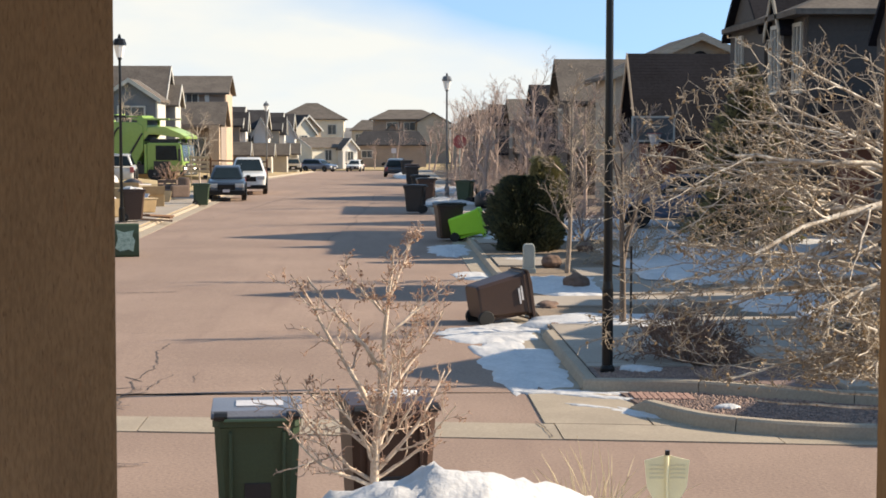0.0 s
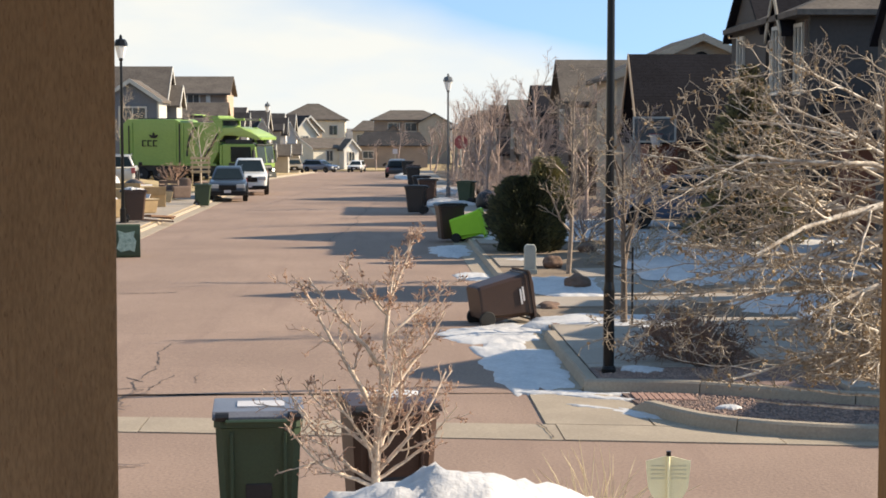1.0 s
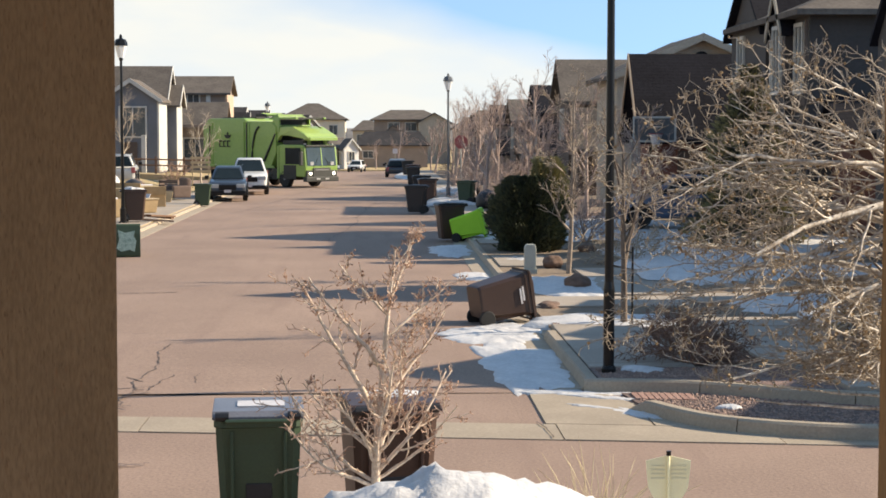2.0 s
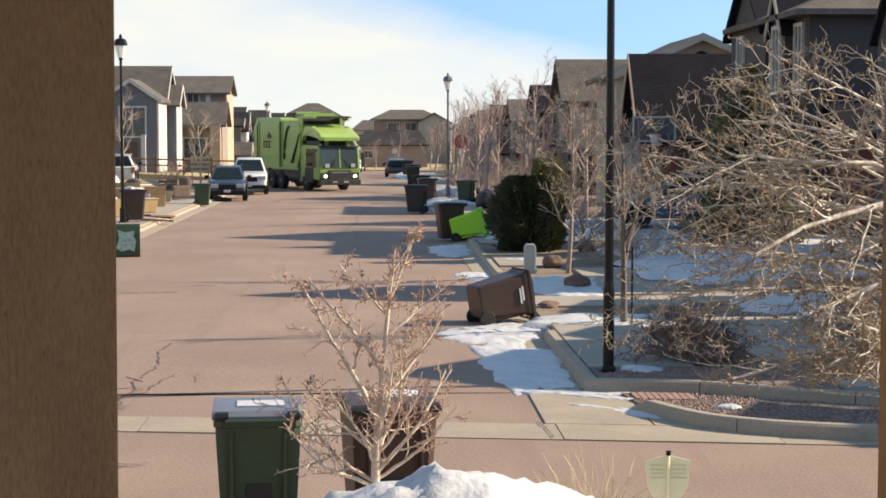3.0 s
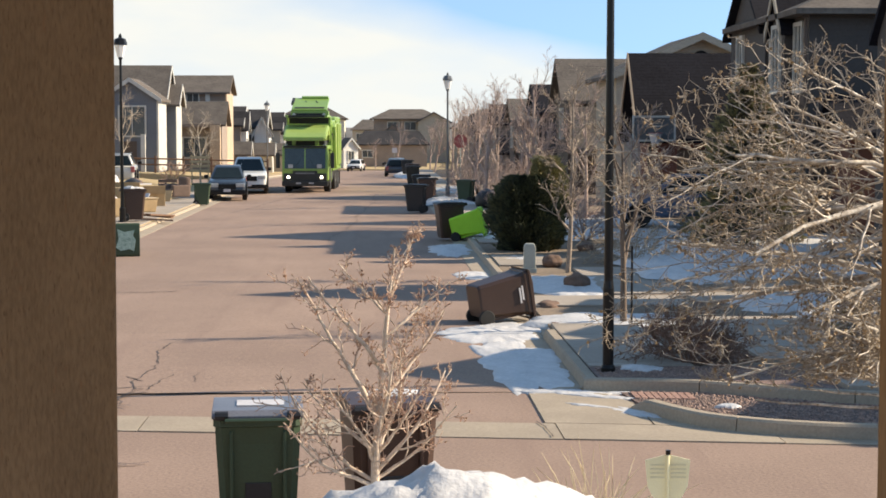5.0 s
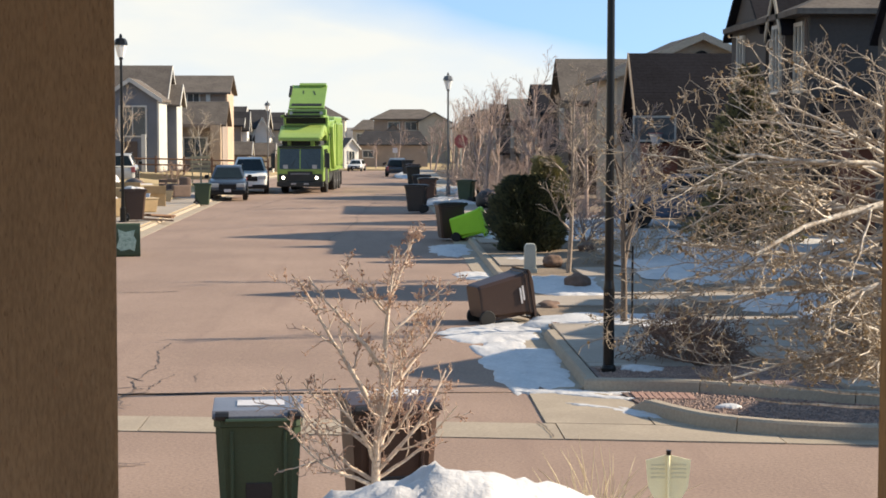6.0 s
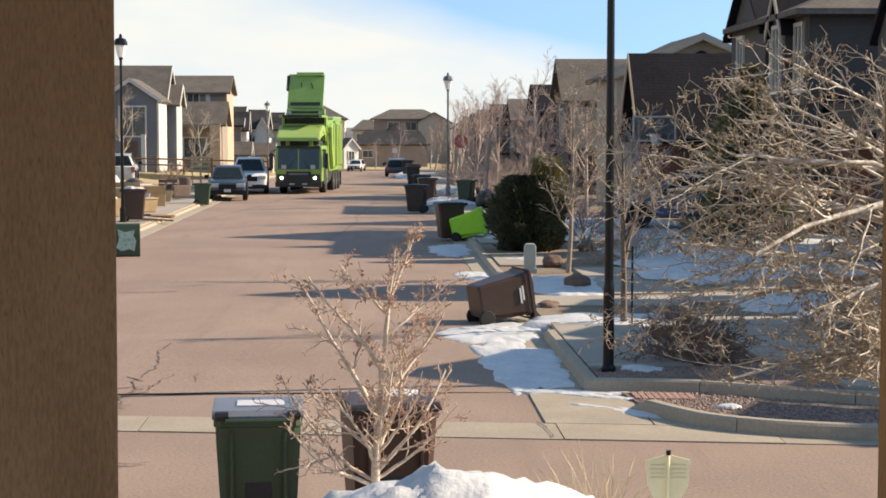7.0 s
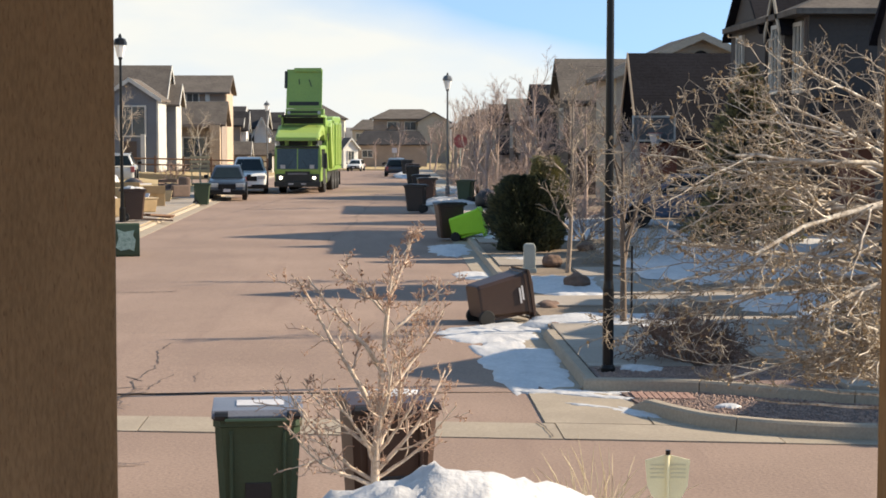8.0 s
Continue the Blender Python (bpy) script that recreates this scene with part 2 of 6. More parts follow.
def courses(material, pitch, depth):
    """Adds level overlapping courses (lap boards, rows of shingles) to a material's relief."""
    n, l = material.node_tree.nodes, material.node_tree.links
    tc, sep, scale, frac, bump = n.new("ShaderNodeTexCoord"), n.new("ShaderNodeSeparateXYZ"), n.new("ShaderNodeMath"), n.new("ShaderNodeMath"), n.new("ShaderNodeBump")
    scale.operation, scale.inputs[1].default_value, frac.operation = "MULTIPLY", 1.0 / pitch, "FRACT"
    bump.inputs["Strength"].default_value, bump.inputs["Distance"].default_value = 1.0, depth
    bump.invert = True
    l.new(tc.outputs["Object"], sep.inputs[0]), l.new(sep.outputs["Z"], scale.inputs[0]), l.new(scale.outputs[0], frac.inputs[0]), l.new(frac.outputs[0], bump.inputs["Height"])
    p = n["Principled BSDF"]
    if p.inputs["Normal"].is_linked:
        l.new(p.inputs["Normal"].links[0].from_socket, bump.inputs["Normal"])
    l.new(bump.outputs[0], p.inputs["Normal"])


for siding in SIDING.values():
    courses(siding, 0.16, 0.012)
courses(SHINGLE, 0.11, 0.015), courses(SHINGLE_MID, 0.11, 0.015), courses(SHINGLE_DARK, 0.11, 0.015)
CAR = {}
for key, col in dict(black=(0.030, 0.038, 0.052), white=(0.72, 0.71, 0.68), silver=(0.45, 0.45, 0.44), blue=(0.10, 0.14, 0.22), gold=(0.30, 0.24, 0.15)).items():
    CAR[key] = mat(key + " car paint", col, tuple(c * 0.85 for c in col), 0.3, 1.0, coat=0.6)
RED_SIGN = mat("red sign", (0.40, 0.10, 0.10), (0.30, 0.07, 0.07), 0.4, 0.2)
STRAW = mat("straw", (0.62, 0.50, 0.34), (0.48, 0.37, 0.24), 0.85, 0.1)
CRACK = mat("crack filler", (0.12, 0.088, 0.072), (0.075, 0.057, 0.048), 0.8, 0.3)


# ---------------------------------------------------------------- mesh helpers
def part(name, bm, material, parent=None, label="", smooth=False):
    """Links a bmesh as one mesh object under a thing or a part."""
    me = bpy.data.meshes.new(name)
    bm.normal_update()
    bm.to_mesh(me)
    bm.free()
    me.materials.append(material)
    if smooth:
        for p in me.polygons:
            p.use_smooth = True
    ob = new(name, me)
    ob.parent = parent
    if label:
        tagged(ob, label)
    return ob


def thing(name, m, label, category, group="", kind=""):
    ob = new(name)
    ob.empty_display_size = 0.2
    ob.matrix_basis = m
    return tagged(ob, label, category, group, kind)


def box(x0, x1, y0, y1, z0, z1, bevel=0.0, bm=None, m=None):
    bm = bm or bmesh.new()
    vs = [bm.verts.new((x, y, z)) for x in (x0, x1) for y in (y0, y1) for z in (z0, z1)]
    fs = [bm.faces.new([vs[i] for i in q]) for q in ((0, 1, 3, 2), (4, 6, 7, 5), (0, 4, 5, 1), (2, 3, 7, 6), (0, 2, 6, 4), (1, 5, 7, 3))]
    if bevel:
        es = list({e for f in fs for e in f.edges})
        out = bmesh.ops.bevel(bm, geom=es, offset=bevel, segments=2, affect="EDGES", profile=0.6)
        vs = list({v for f in out["faces"] for v in f.verts} | {v for v in vs if v.is_valid})
    if m is not None:
        bmesh.ops.transform(bm, matrix=m, verts=[v for v in vs if v.is_valid])
    return bm


def prism(poly, a, b, axis="y", bm=None, bevel=0.0):
    """Extrudes a closed outline. axis y: outline in x, z; axis x: outline in y, z; axis z: outline in x, y."""
    bm = bm or bmesh.new()
    put = {"y": lambda p, q, k: (p, k, q), "x": lambda p, q, k: (k, p, q), "z": lambda p, q, k: (p, q, k)}[axis]
    lo, hi = [bm.verts.new(put(p, q, a)) for p, q in poly], [bm.verts.new(put(p, q, b)) for p, q in poly]
    fs = [bm.faces.new(lo), bm.faces.new(hi[::-1])]
    for i in range(len(poly)):
        j = (i + 1) % len(poly)
        fs.append(bm.faces.new((lo[j], lo[i], hi[i], hi[j])))
    bmesh.ops.recalc_face_normals(bm, faces=fs)
    if bevel:
        bmesh.ops.bevel(bm, geom=list({e for f in fs for e in f.edges}), offset=bevel, segments=2, affect="EDGES", profile=0.6)
    return bm


def tube(points, radii, sides=6, bm=None, close=True):
    """A tapered tube along a line of points."""
    bm = bm or bmesh.new()
    rings = []
    pts = [Vector(p) for p in points]
    for i, p in enumerate(pts):
        d = (pts[min(i + 1, len(pts) - 1)] - pts[max(i - 1, 0)]).normalized()
        u = d.orthogonal().normalized() if abs(d.z) > 0.99 else d.cross(Vector((0, 0, 1))).normalized()
        v = d.cross(u)
        r = radii[i] if isinstance(radii, (list, tuple)) else radii
        rings.append([bm.verts.new(p + r * (math.cos(6.28319 * k / sides) * u + math.sin(6.28319 * k / sides) * v)) for k in range(sides)])
    for a, b in zip(rings, rings[1:]):
        for k in range(sides):
            bm.faces.new((a[k], a[(k + 1) % sides], b[(k + 1) % sides], b[k]))
    if close:
        bm.faces.new(rings[0][::-1]), bm.faces.new(rings[-1])
    return bm


def lathe(profile, sides=20, bm=None):
    """A turned body about z from (radius, height) pairs."""
    bm = bm or bmesh.new()
    rings = [[bm.verts.new((r * math.cos(6.28319 * k / sides), r * math.sin(6.28319 * k / sides), z)) for k in range(sides)] for r, z in profile]
    for a, b in zip(rings, rings[1:]):
        for k in range(sides):
            bm.faces.new((a[k], a[(k + 1) % sides], b[(k + 1) % sides], b[k]))
    bm.faces.new(rings[0][::-1]), bm.faces.new(rings[-1])
    return bm


def turned(bm, m):
    bmesh.ops.transform(bm, matrix=m, verts=bm.verts[:])
    return bm


def gz(y):
    """Height of the street: level, then falling gently towards the far junction."""
    return 0.0 if y < 112 else max(-1.9, -1.9 * (y - 112) / 95)


def sheet(xs, ys, height, bm=None):
    bm = bm or bmesh.new()
    rows = [[bm.verts.new((x, y, height(x, y))) for x in xs] for y in ys]
    for a, b in zip(rows, rows[1:]):
        for i in range(len(xs) - 1):
            bm.faces.new((a[i], a[i + 1], b[i + 1], b[i]))
    return bm


def span(a, b, n):
    return [a + (b - a) * i / n for i in range(n + 1)]


# ---------------------------------------------------------------- ground, roads, kerbs
def structure(name, bm, material, label, smooth=False):
    return tagged(part(name, bm, material, None, "", smooth), label, name.split("_")[0], "", "structure")


structure("ground", sheet([-1500, -300, -80, -20, 0, 20, 80, 300, 1500], [-300, -40, 0, 60, 112, 160, 207, 400, 3000], lambda x, y: gz(y) - 0.12),
          EARTH, "bare brown earth reaching to the horizon")
structure("backdrop", sheet(span(-420, 420, 210), span(560, 700, 6), lambda x, y: -2.5 + (7.6 + 2.2 * noise.noise((x * 0.02, 0, 0)) + 1.3 * noise.noise((x * 0.11, y * 0.02, 3)) + 0.7 * noise.noise((x * 0.4, y * 0.1, 5))) * math.sin(3.14159 * (y - 560) / 140)),
          mat("hazy winter wood", (0.22, 0.20, 0.18), (0.14, 0.125, 0.11), 0.95, 8.0, 1.5), "low wooded rise far beyond the houses")
XR, XL = 2.6, -7.75                       # the street's kerb lines
road = bmesh.new()
sheet(span(-70, 70, 28), span(9.0, 20.4, 6), lambda x, y: 0.0, road)
sheet(span(XL, XR, 6), span(20.4, 197, 60), lambda x, y: gz(y) + 0.02 * (1 - ((x + 2.6) / 5.2) ** 2), road)
sheet(span(-70, 70, 20), span(197, 211, 4), lambda x, y: gz(y), road)
sheet(span(-70, XL, 10), span(97.5, 110, 3), lambda x, y: 0.0, road)
structure("road", road, ASPHALT, "pinkish brown asphalt street with cracks and shadows")


def yard(name, xs, ys, height, label, material=None):
    bm = sheet(xs, ys, height)
    edge = [e for e in bm.edges if e.is_boundary]
    out = bmesh.ops.extrude_edge_only(bm, edges=edge)
    for v in (g for g in out["geom"] if isinstance(g, bmesh.types.BMVert)):
        v.co.z -= 0.6
    return structure(name, bm, material or LAWN, label)


def yr(x, y):
    return gz(y) + 0.12 + 0.035 * max(0, x - 4.5)


def yl(x, y):
    return gz(y) + 0.12 + 0.05 * max(0, -10 - x) + (0.012 * max(0, y - 60) if x < -12 and y < 97 else 0)


yard("ground_right", [XR + 0.16, 3.2, 4.4, 6, 9, 14, 24, 70], span(20.62, 196.5, 70), yr, "dry winter yard with brown grass and bare earth", EARTH)
yard("ground_left", [-70, -24, -16, -12, -10, XL - 0.16], span(24, 97.3, 26), yl, "dry yellow winter lawn beside the street")
yard("ground_far_left", [-70, -24, -16, -12, -10, XL - 0.16], span(110.2, 196.5, 30), yl, "dry yellow winter lawn before the far houses")
yard("ground_far", [-70, -10, 0, 10, 70], [211.2, 240, 300, 420], lambda x, y: gz(y) + 0.12, "brown winter lawn before the houses at the junction")
yard("ground_near", [-40, -8, -4, 0, 4, 8, 40], [-8, 0, 3.6, 5, 7, 8, 9.0], lambda x, y: max(0.14, min(1.30, 1.30 - 0.215 * (y - 3.6))) + 0.12 * noise.noise((x * 0.5, y * 0.5, 0)),
     "front yard bank falling to the street", EARTH)

KERB_MESHES = {}


def kerb_run(name, points, label, length=3.0, high=0.15, pan=0.45, side=1):
    """A kerb in cast lengths along a line; side 1: the gutter pan lies to the left of the way."""
    run = tagged(new(name), label, "kerb", "", "structure")
    for (xa, ya), (xb, yb) in zip(points, points[1:]):
        d = math.hypot(xb - xa, yb - ya)
        n = max(1, round(d / length))
        for i in range(n):
            step = d / n
            key = (round(step, 3), high, pan, side)
            if key not in KERB_MESHES:
                prof = [(0.16, -0.3), (0.16, high), (0.145, high + 0.012), (0.03, high + 0.012), (0.0, high - 0.02), (-0.03, 0.03), (-pan, 0.012), (-pan, -0.3)]
                bm = prism([(side * p, q) for p, q in prof], *((0.006, step - 0.006) if pan > 0.1 else (0.0, step)), "y")
                me = bpy.data.meshes.new("kerb_stone")
                bm.to_mesh(me)
                bm.free()
                me.materials.append(CONCRETE)
                KERB_MESHES[key] = me
            ob = new("kerb_stone", KERB_MESHES[key])
            ob.parent = run
            x, y = xa + (xb - xa) * i / n, ya + (yb - ya) * i / n
            drop = (gz(y + step) - gz(y)) / step if abs(xb - xa) < 1 and d > 20 else 0
            ob.matrix_basis = pose(x, y, gz(y), math.degrees(math.atan(drop)), 0, math.degrees(math.atan2(yb - ya, xb - xa)) - 90)


kerb_run("kerb_right", [(XR, 20.55), (XR, 25.6)], "pale concrete kerb and gutter along the street")
kerb_run("kerb_right_far", [(XR, 25.6), (XR, 29.0)], "lowered concrete kerb at a driveway", high=0.03)
kerb_run("kerb_right_long", [(XR, 29.0), (XR, 112), (XR, 196)], "concrete kerb and gutter along the shaded side", high=0.12)
kerb_run("kerb_left", [(XL, 24), (XL, 97.3)], "pale concrete kerb and gutter beside the lawn", high=0.10, side=-1)
kerb_run("kerb_left_far", [(XL, 110.2), (XL, 196)], "pale concrete kerb beyond the side street", high=0.12, side=-1)


def kerb_bend(name, points, label, cuts, rise=0.0):
    """A cast kerb that follows a bend, in long lengths parted by narrow joints; rise: metres over which its start comes up from the ground."""
    run = tagged(new(name), label, "kerb", "", "structure")
    prof = [(0.16, -0.3), (0.16, 0.15), (0.14, 0.165), (0.03, 0.165), (0.0, 0.14), (-0.03, -0.02), (-0.03, -0.3)]
    line = []
    for i in range(len(points) - 1):                       # rounded by a spline through the points
        p = [Vector((*points[min(max(i + j, 0), len(points) - 1)], 0)) for j in (-1, 0, 1, 2)]
        for f in span(0, 1, 5)[:-1]:
            line.append(0.5 * ((2 * p[1]) + (p[2] - p[0]) * f + (2 * p[0] - 5 * p[1] + 4 * p[2] - p[3]) * f * f + (3 * p[1] - p[0] - 3 * p[2] + p[3]) * f ** 3))
    line.append(Vector((*points[-1], 0)))
    for lo, hi in zip((0, *cuts), (*cuts, len(line) - 1)):
        pts = [q.copy() for q in line[lo:hi + 1]]
        if lo:
            pts[0] = pts[0] + (pts[1] - pts[0]).normalized() * 0.012
        bm = bmesh.new()
        rings = []
        for i, q in enumerate(pts):
            d = (pts[min(i + 1, len(pts) - 1)] - pts[max(i - 1, 0)]).normalized()
            n = Vector((-d.y, d.x, 0))
            up = min(1.0, 0.25 + (q - line[0]).length / rise) if rise else 1.0
            rings.append([bm.verts.new(q + n * u + Vector((0, 0, v * up if v > 0 else v))) for u, v in prof])
        k = len(prof)
        for p, q in zip(rings, rings[1:]):
            for i in range(k):
                bm.faces.new((p[i], p[(i + 1) % k], q[(i + 1) % k], q[i]))
        bm.faces.new(rings[0]), bm.faces.new(rings[-1])
        bmesh.ops.recalc_face_normals(bm, faces=bm.faces[:])
        part("kerb_stone", bm, CONCRETE, run)


kerb_bend("kerb_corner", [(2.98, 19.13), (3.17, 18.57), (3.52, 17.93), (3.89, 17.58), (4.42, 17.29), (5.29, 17.04), (7.4, 16.75), (12, 16.3)], "curved concrete kerb round the gravel bed", (15, 25), 0.45)
kerb_bend("kerb_return", [(2.57, 20.42), (3.0, 20.38), (3.72, 20.28), (4.4, 19.98), (5.2, 19.50), (7.0, 18.85), (12, 17.6)], "concrete kerb facing the gravel bed", (12, 22))

gutter = tagged(new("gutter_pan"), "pale concrete valley gutter across the junction", "gutter", "", "structure")
for i in range(11):
    x0 = -14.2 + i * 2.31
    yt, yb = (lambda x: 18.42 - 0.14 * x), (lambda x: 17.5 - 0.14 * x)
    x1 = x0 + 2.295
    part("slab", prism([(x0, yb(x0)), (x1, yb(x1)), (x1, yt(x1)), (x0, yt(x0))], -0.1, 0.012 + 0.004 * (i % 2), "z"), CONCRETE, gutter)
apron = tagged(new("apron"), "pale concrete corner apron with snow along its edge", "pavement", "", "structure")
part("slab", prism([(1.86, 18.18), (3.05, 18.02), (3.05, 19.5), (2.75, 20.36), (1.86, 20.36)], -0.1, 0.016, "z"), CONCRETE, apron)
part("slab", prism([(3.07, 18.0), (4.3, 17.5), (3.56, 18.0), (3.07, 18.95)], -0.1, 0.02, "z"), CONCRETE, apron)

walkway = tagged(new("pavement"), "grey concrete pavement slabs with joints", "pavement", "", "structure")
for i in range(12):
    x0 = 2.62 + i * 1.53
    if 1 < i < 8:
        part("slab", box(x0 + 0.008, x0 + 1.522, 19.75 - 0.12 * i, 21.9, -0.1, 0.165 + 0.035 * max(0, x0 - 4.5), 0.012), WALKWAY, walkway)
part("slab", box(2.78, 4.2, 21.6, 21.9, -0.1, 0.163, 0.012), WALKWAY, walkway)
for i in range(14):
    y0 = 21.92 + i * 1.5
    if y0 < 25.3:
        part("slab", box(XR + 0.18, XR + 1.55, y0, y0 + 1.485, -0.1, 0.165, 0.012), WALKWAY, walkway)
for i in range(4):
    part("slab", box(5.2 + 0.0, 9.5, 21.93 + i * 1.2, 21.93 + i * 1.2 + 1.18, -0.1, 0.20 + 0.01 * i, 0.012), WALKWAY, walkway)
for i in range(8):
    y0 = 29.2 + i * 0.01
    part("slab", box(XR + 0.18 + i * 1.5, XR + 0.18 + i * 1.5 + 1.485, 29.2, 30.9, -0.1, 0.16 + 0.05 * max(0, i - 1) , 0.012), WALKWAY, walkway)
driveway = tagged(new("driveway"), "grey concrete driveway in the shade", "driveway", "", "structure")
for j in range(3):
    for i in range(3):
        part("slab", box(4.4 + i * 2.4, 4.4 + i * 2.4 + 2.385, 31.2 + j * 2.0, 31.2 + j * 2.0 + 1.985, -0.1, 0.17 + 0.085 * i, 0.012), WALKWAY, driveway)
pavement_far = tagged(new("pavement_far"), "pale concrete pavement along the yards", "pavement", "", "structure")
for i in range(60):
    y0 = 38 + i * 1.53
    if not 41 < y0 < 45.5:
        part("slab", box(XR + 0.2, XR + 1.5, y0, y0 + 1.51, -0.1, 0.16, 0.0), WALKWAY, pavement_far)
pavement_left = tagged(new("pavement_left"), "sunlit concrete pavement on the left of the street", "pavement", "", "structure")
for i in range(46):
    y0 = 27 + i * 1.53
    part("slab", box(XL - 1.75, XL - 0.2, y0, y0 + 1.51, -0.1, 0.15, 0.0), WALKWAY, pavement_left)
for i in range(4):
    part("slab", box(-16, XL - 1.78, 62 + i * 2.2, 64.18 + i * 2.2, -0.1, 0.30, 0.0), WALKWAY, pavement_left)

bed = prism([(3.1, 19.5), (3.25, 18.75), (3.62, 18.05), (3.95, 17.72), (4.45, 17.42), (5.3, 17.16), (7.4, 16.88), (12, 16.42), (12, 17.58), (7.0, 18.83), (5.2, 19.48), (4.4, 19.96), (3.72, 20.26), (3.0, 20.36)], -0.2, 0.022, "z")
structure("gravel_bed", bed, GRAVEL, "reddish gravel bed inside the kerb")
structure("gravel_strip", prism([(2.78, 20.5), (3.7, 20.42), (4.4, 20.14), (5.65, 19.6), (5.65, 21.58), (2.78, 21.58)], -0.1, 0.15, "z"), GRAVEL, "dark gravel strip round the lamp pole")
warning = tagged(new("paver_strip"), "row of red pavers at the kerb ramp", "pavement", "", "structure")
for k in range(9):
    part("paver", box(3.12 + k * 0.082, 3.19 + k * 0.082, 19.72 - 0.012 * k, 20.18 - 0.012 * k, -0.05, 0.040, 0.006), PAVER, warning)


def cracks(name, starts, label):
    """Tarred, wandering cracks in the asphalt, as thin raised ribbons."""
    rng = random.Random(5)
    bm = bmesh.new()
    for x, y, ang, length, wide in starts:
        pts, a = [], ang
        for _ in range(int(length / 0.12)):
            pts.append((x, y, a, wide * rng.uniform(0.2, 1.6)))
            a = ang + rng.uniform(-0.32, 0.32)
            x, y = x + 0.12 * math.cos(a), y + 0.12 * math.sin(a)
        vs = [[bm.verts.new((px - 0.55 * s * w * math.sin(ang), py + 0.55 * s * w * math.cos(ang), gz(py) + 0.025)) for s in (-1, 1)] for px, py, _, w in pts]
        for p, q in zip(vs, vs[1:]):
            bm.faces.new((p[0], q[0], q[1], p[1]))
    return tagged(structure(name, bm, CRACK, label), "", "", "", "stuff")


cracks("crack", [(-3.15, 19.0, 1.555, 6.5, 0.022), (-3.05, 19.4, 1.75, 2.2, 0.02), (-3.3, 19.6, 1.2, 1.4, 0.02), (-3.2, 20.3, 0.4, 0.5, 0.025), (-3.35, 20.8, 0.2, 0.6, 0.02), (-3.1, 21.4, 2.2, 0.7, 0.02), (-2.4, 21.3, 1.7, 1.0, 0.014), (-3.3, 19.9, 1.3, 1.1, 0.018), (-2.95, 20.6, 1.45, 1.6, 0.014), (-3.4, 19.3, 0.5, 0.6, 0.02), (-3.0, 19.2, 2.4, 0.5, 0.02),
                 (-2.75, 16.02, 0.1, 0.6, 0.02), (-2.7, 16.12, -0.2, 0.5, 0.02), (-2.6, 15.95, 0.6, 0.3, 0.02),
                 (-5.3, 33.2, 0.1, 1.4, 0.05), (-1.2, 38.0, 0.05, 3.0, 0.012), (-4.0, 26.5, 0.1, 3.0, 0.01), (1.85, 17.3, 1.75, 1.1, 0.012), (-6.5, 60, 1.5, 30, 0.02), (-1.5, 48, 1.56, 40, 0.02)],
       "dark cracks and tar lines in the asphalt")


# ---------------------------------------------------------------- snow
def snow(x, y, rx, ry, high, z=0.0, seed=0, turn=0, rough=0.25, name="snow_patch", label="old crusted snow patch on the ground", rings=10, sides=64):
    bm = bmesh.new()
    rows = []
    for i in range(rings + 1):
        r = i / rings
        ring = []
        for k in range(sides):
            a = 6.28319 * k / sides
            edge = 1 + rough * (noise.noise((2.2 * math.cos(a) + seed, 2.2 * math.sin(a), seed * 1.7)) + 0.6 * noise.noise((5 * math.cos(a), 5 * math.sin(a) + seed, 3)) + 0.3 * noise.noise((12 * math.cos(a), 12 * math.sin(a) + seed, 3)))
            px, py = rx * r * edge * math.cos(a), ry * r * edge * math.sin(a)
            h = high * (1 - r ** 3) * (0.7 + 0.6 * noise.noise((px * 1.6 + seed, py * 1.6, seed)) + 0.3 * noise.noise((px * 6, py * 6 + seed, 1)))
            drape = yr(x + px, y + py) if z is None else 0.0
            ring.append(bm.verts.new((px, py, drape + (h if i < rings else -0.06))))
        rows.append(ring)
    for a, b in zip(rows[1:], rows[2:]):
        for k in range(sides):
            bm.faces.new((a[k], b[k], b[(k + 1) % sides], a[(k + 1) % sides]))
    bm.faces.new(rows[1])
    for v in rows[0]:
        bm.verts.remove(v)
    ob = part(name, bm, SNOW, None, "", True)
    ob.matrix_basis = pose(x, y, z or 0.0, 0, 0, turn)
    return tagged(ob, label, "snow", "", "stuff")


snow(2.0, 23.0, 0.74, 3.0, 0.07, 0.0, 1, 0, 0.35, label="thin snow lying in the gutter by the kerb")
snow(1.75, 26.3, 0.95, 1.15, 0.08, 0.0, 2, 0, 0.45)
snow(3.75, 27.1, 1.35, 1.15, 0.08, None, 3)
snow(2.3, 27.0, 0.8, 0.7, 0.06, 0.02, 31, 0, 0.4)
snow(3.75, 33.4, 1.15, 2.3, 0.10, None, 4, 0, 0.45)
snow(2.35, 20.32, 0.62, 0.16, 0.04, 0.01, 5, -6, 0.5)
snow(3.0, 18.75, 0.55, 0.2, 0.03, 0.01, 6, -58, 0.5)
snow(9.4, 41.5, 3.9, 4.6, 0.14, None, 7)
snow(7.0, 36.9, 1.4, 4.4, 0.12, 0.25, 18, 0, 0.4)
snow(7.7, 28.3, 1.55, 2.1, 0.13, 0.25, 8, 0, 0.45)
snow(10.0, 34.3, 2.6, 1.9, 0.12, None, 9)
snow(9.6, 26.3, 1.5, 0.7, 0.10, None, 19)
snow(1.95, 44.8, 0.62, 2.4, 0.10, 0.0, 10, 0, 0.5)
snow(3.3, 48.5, 0.55, 2.2, 0.08, None, 20, 0, 0.4)
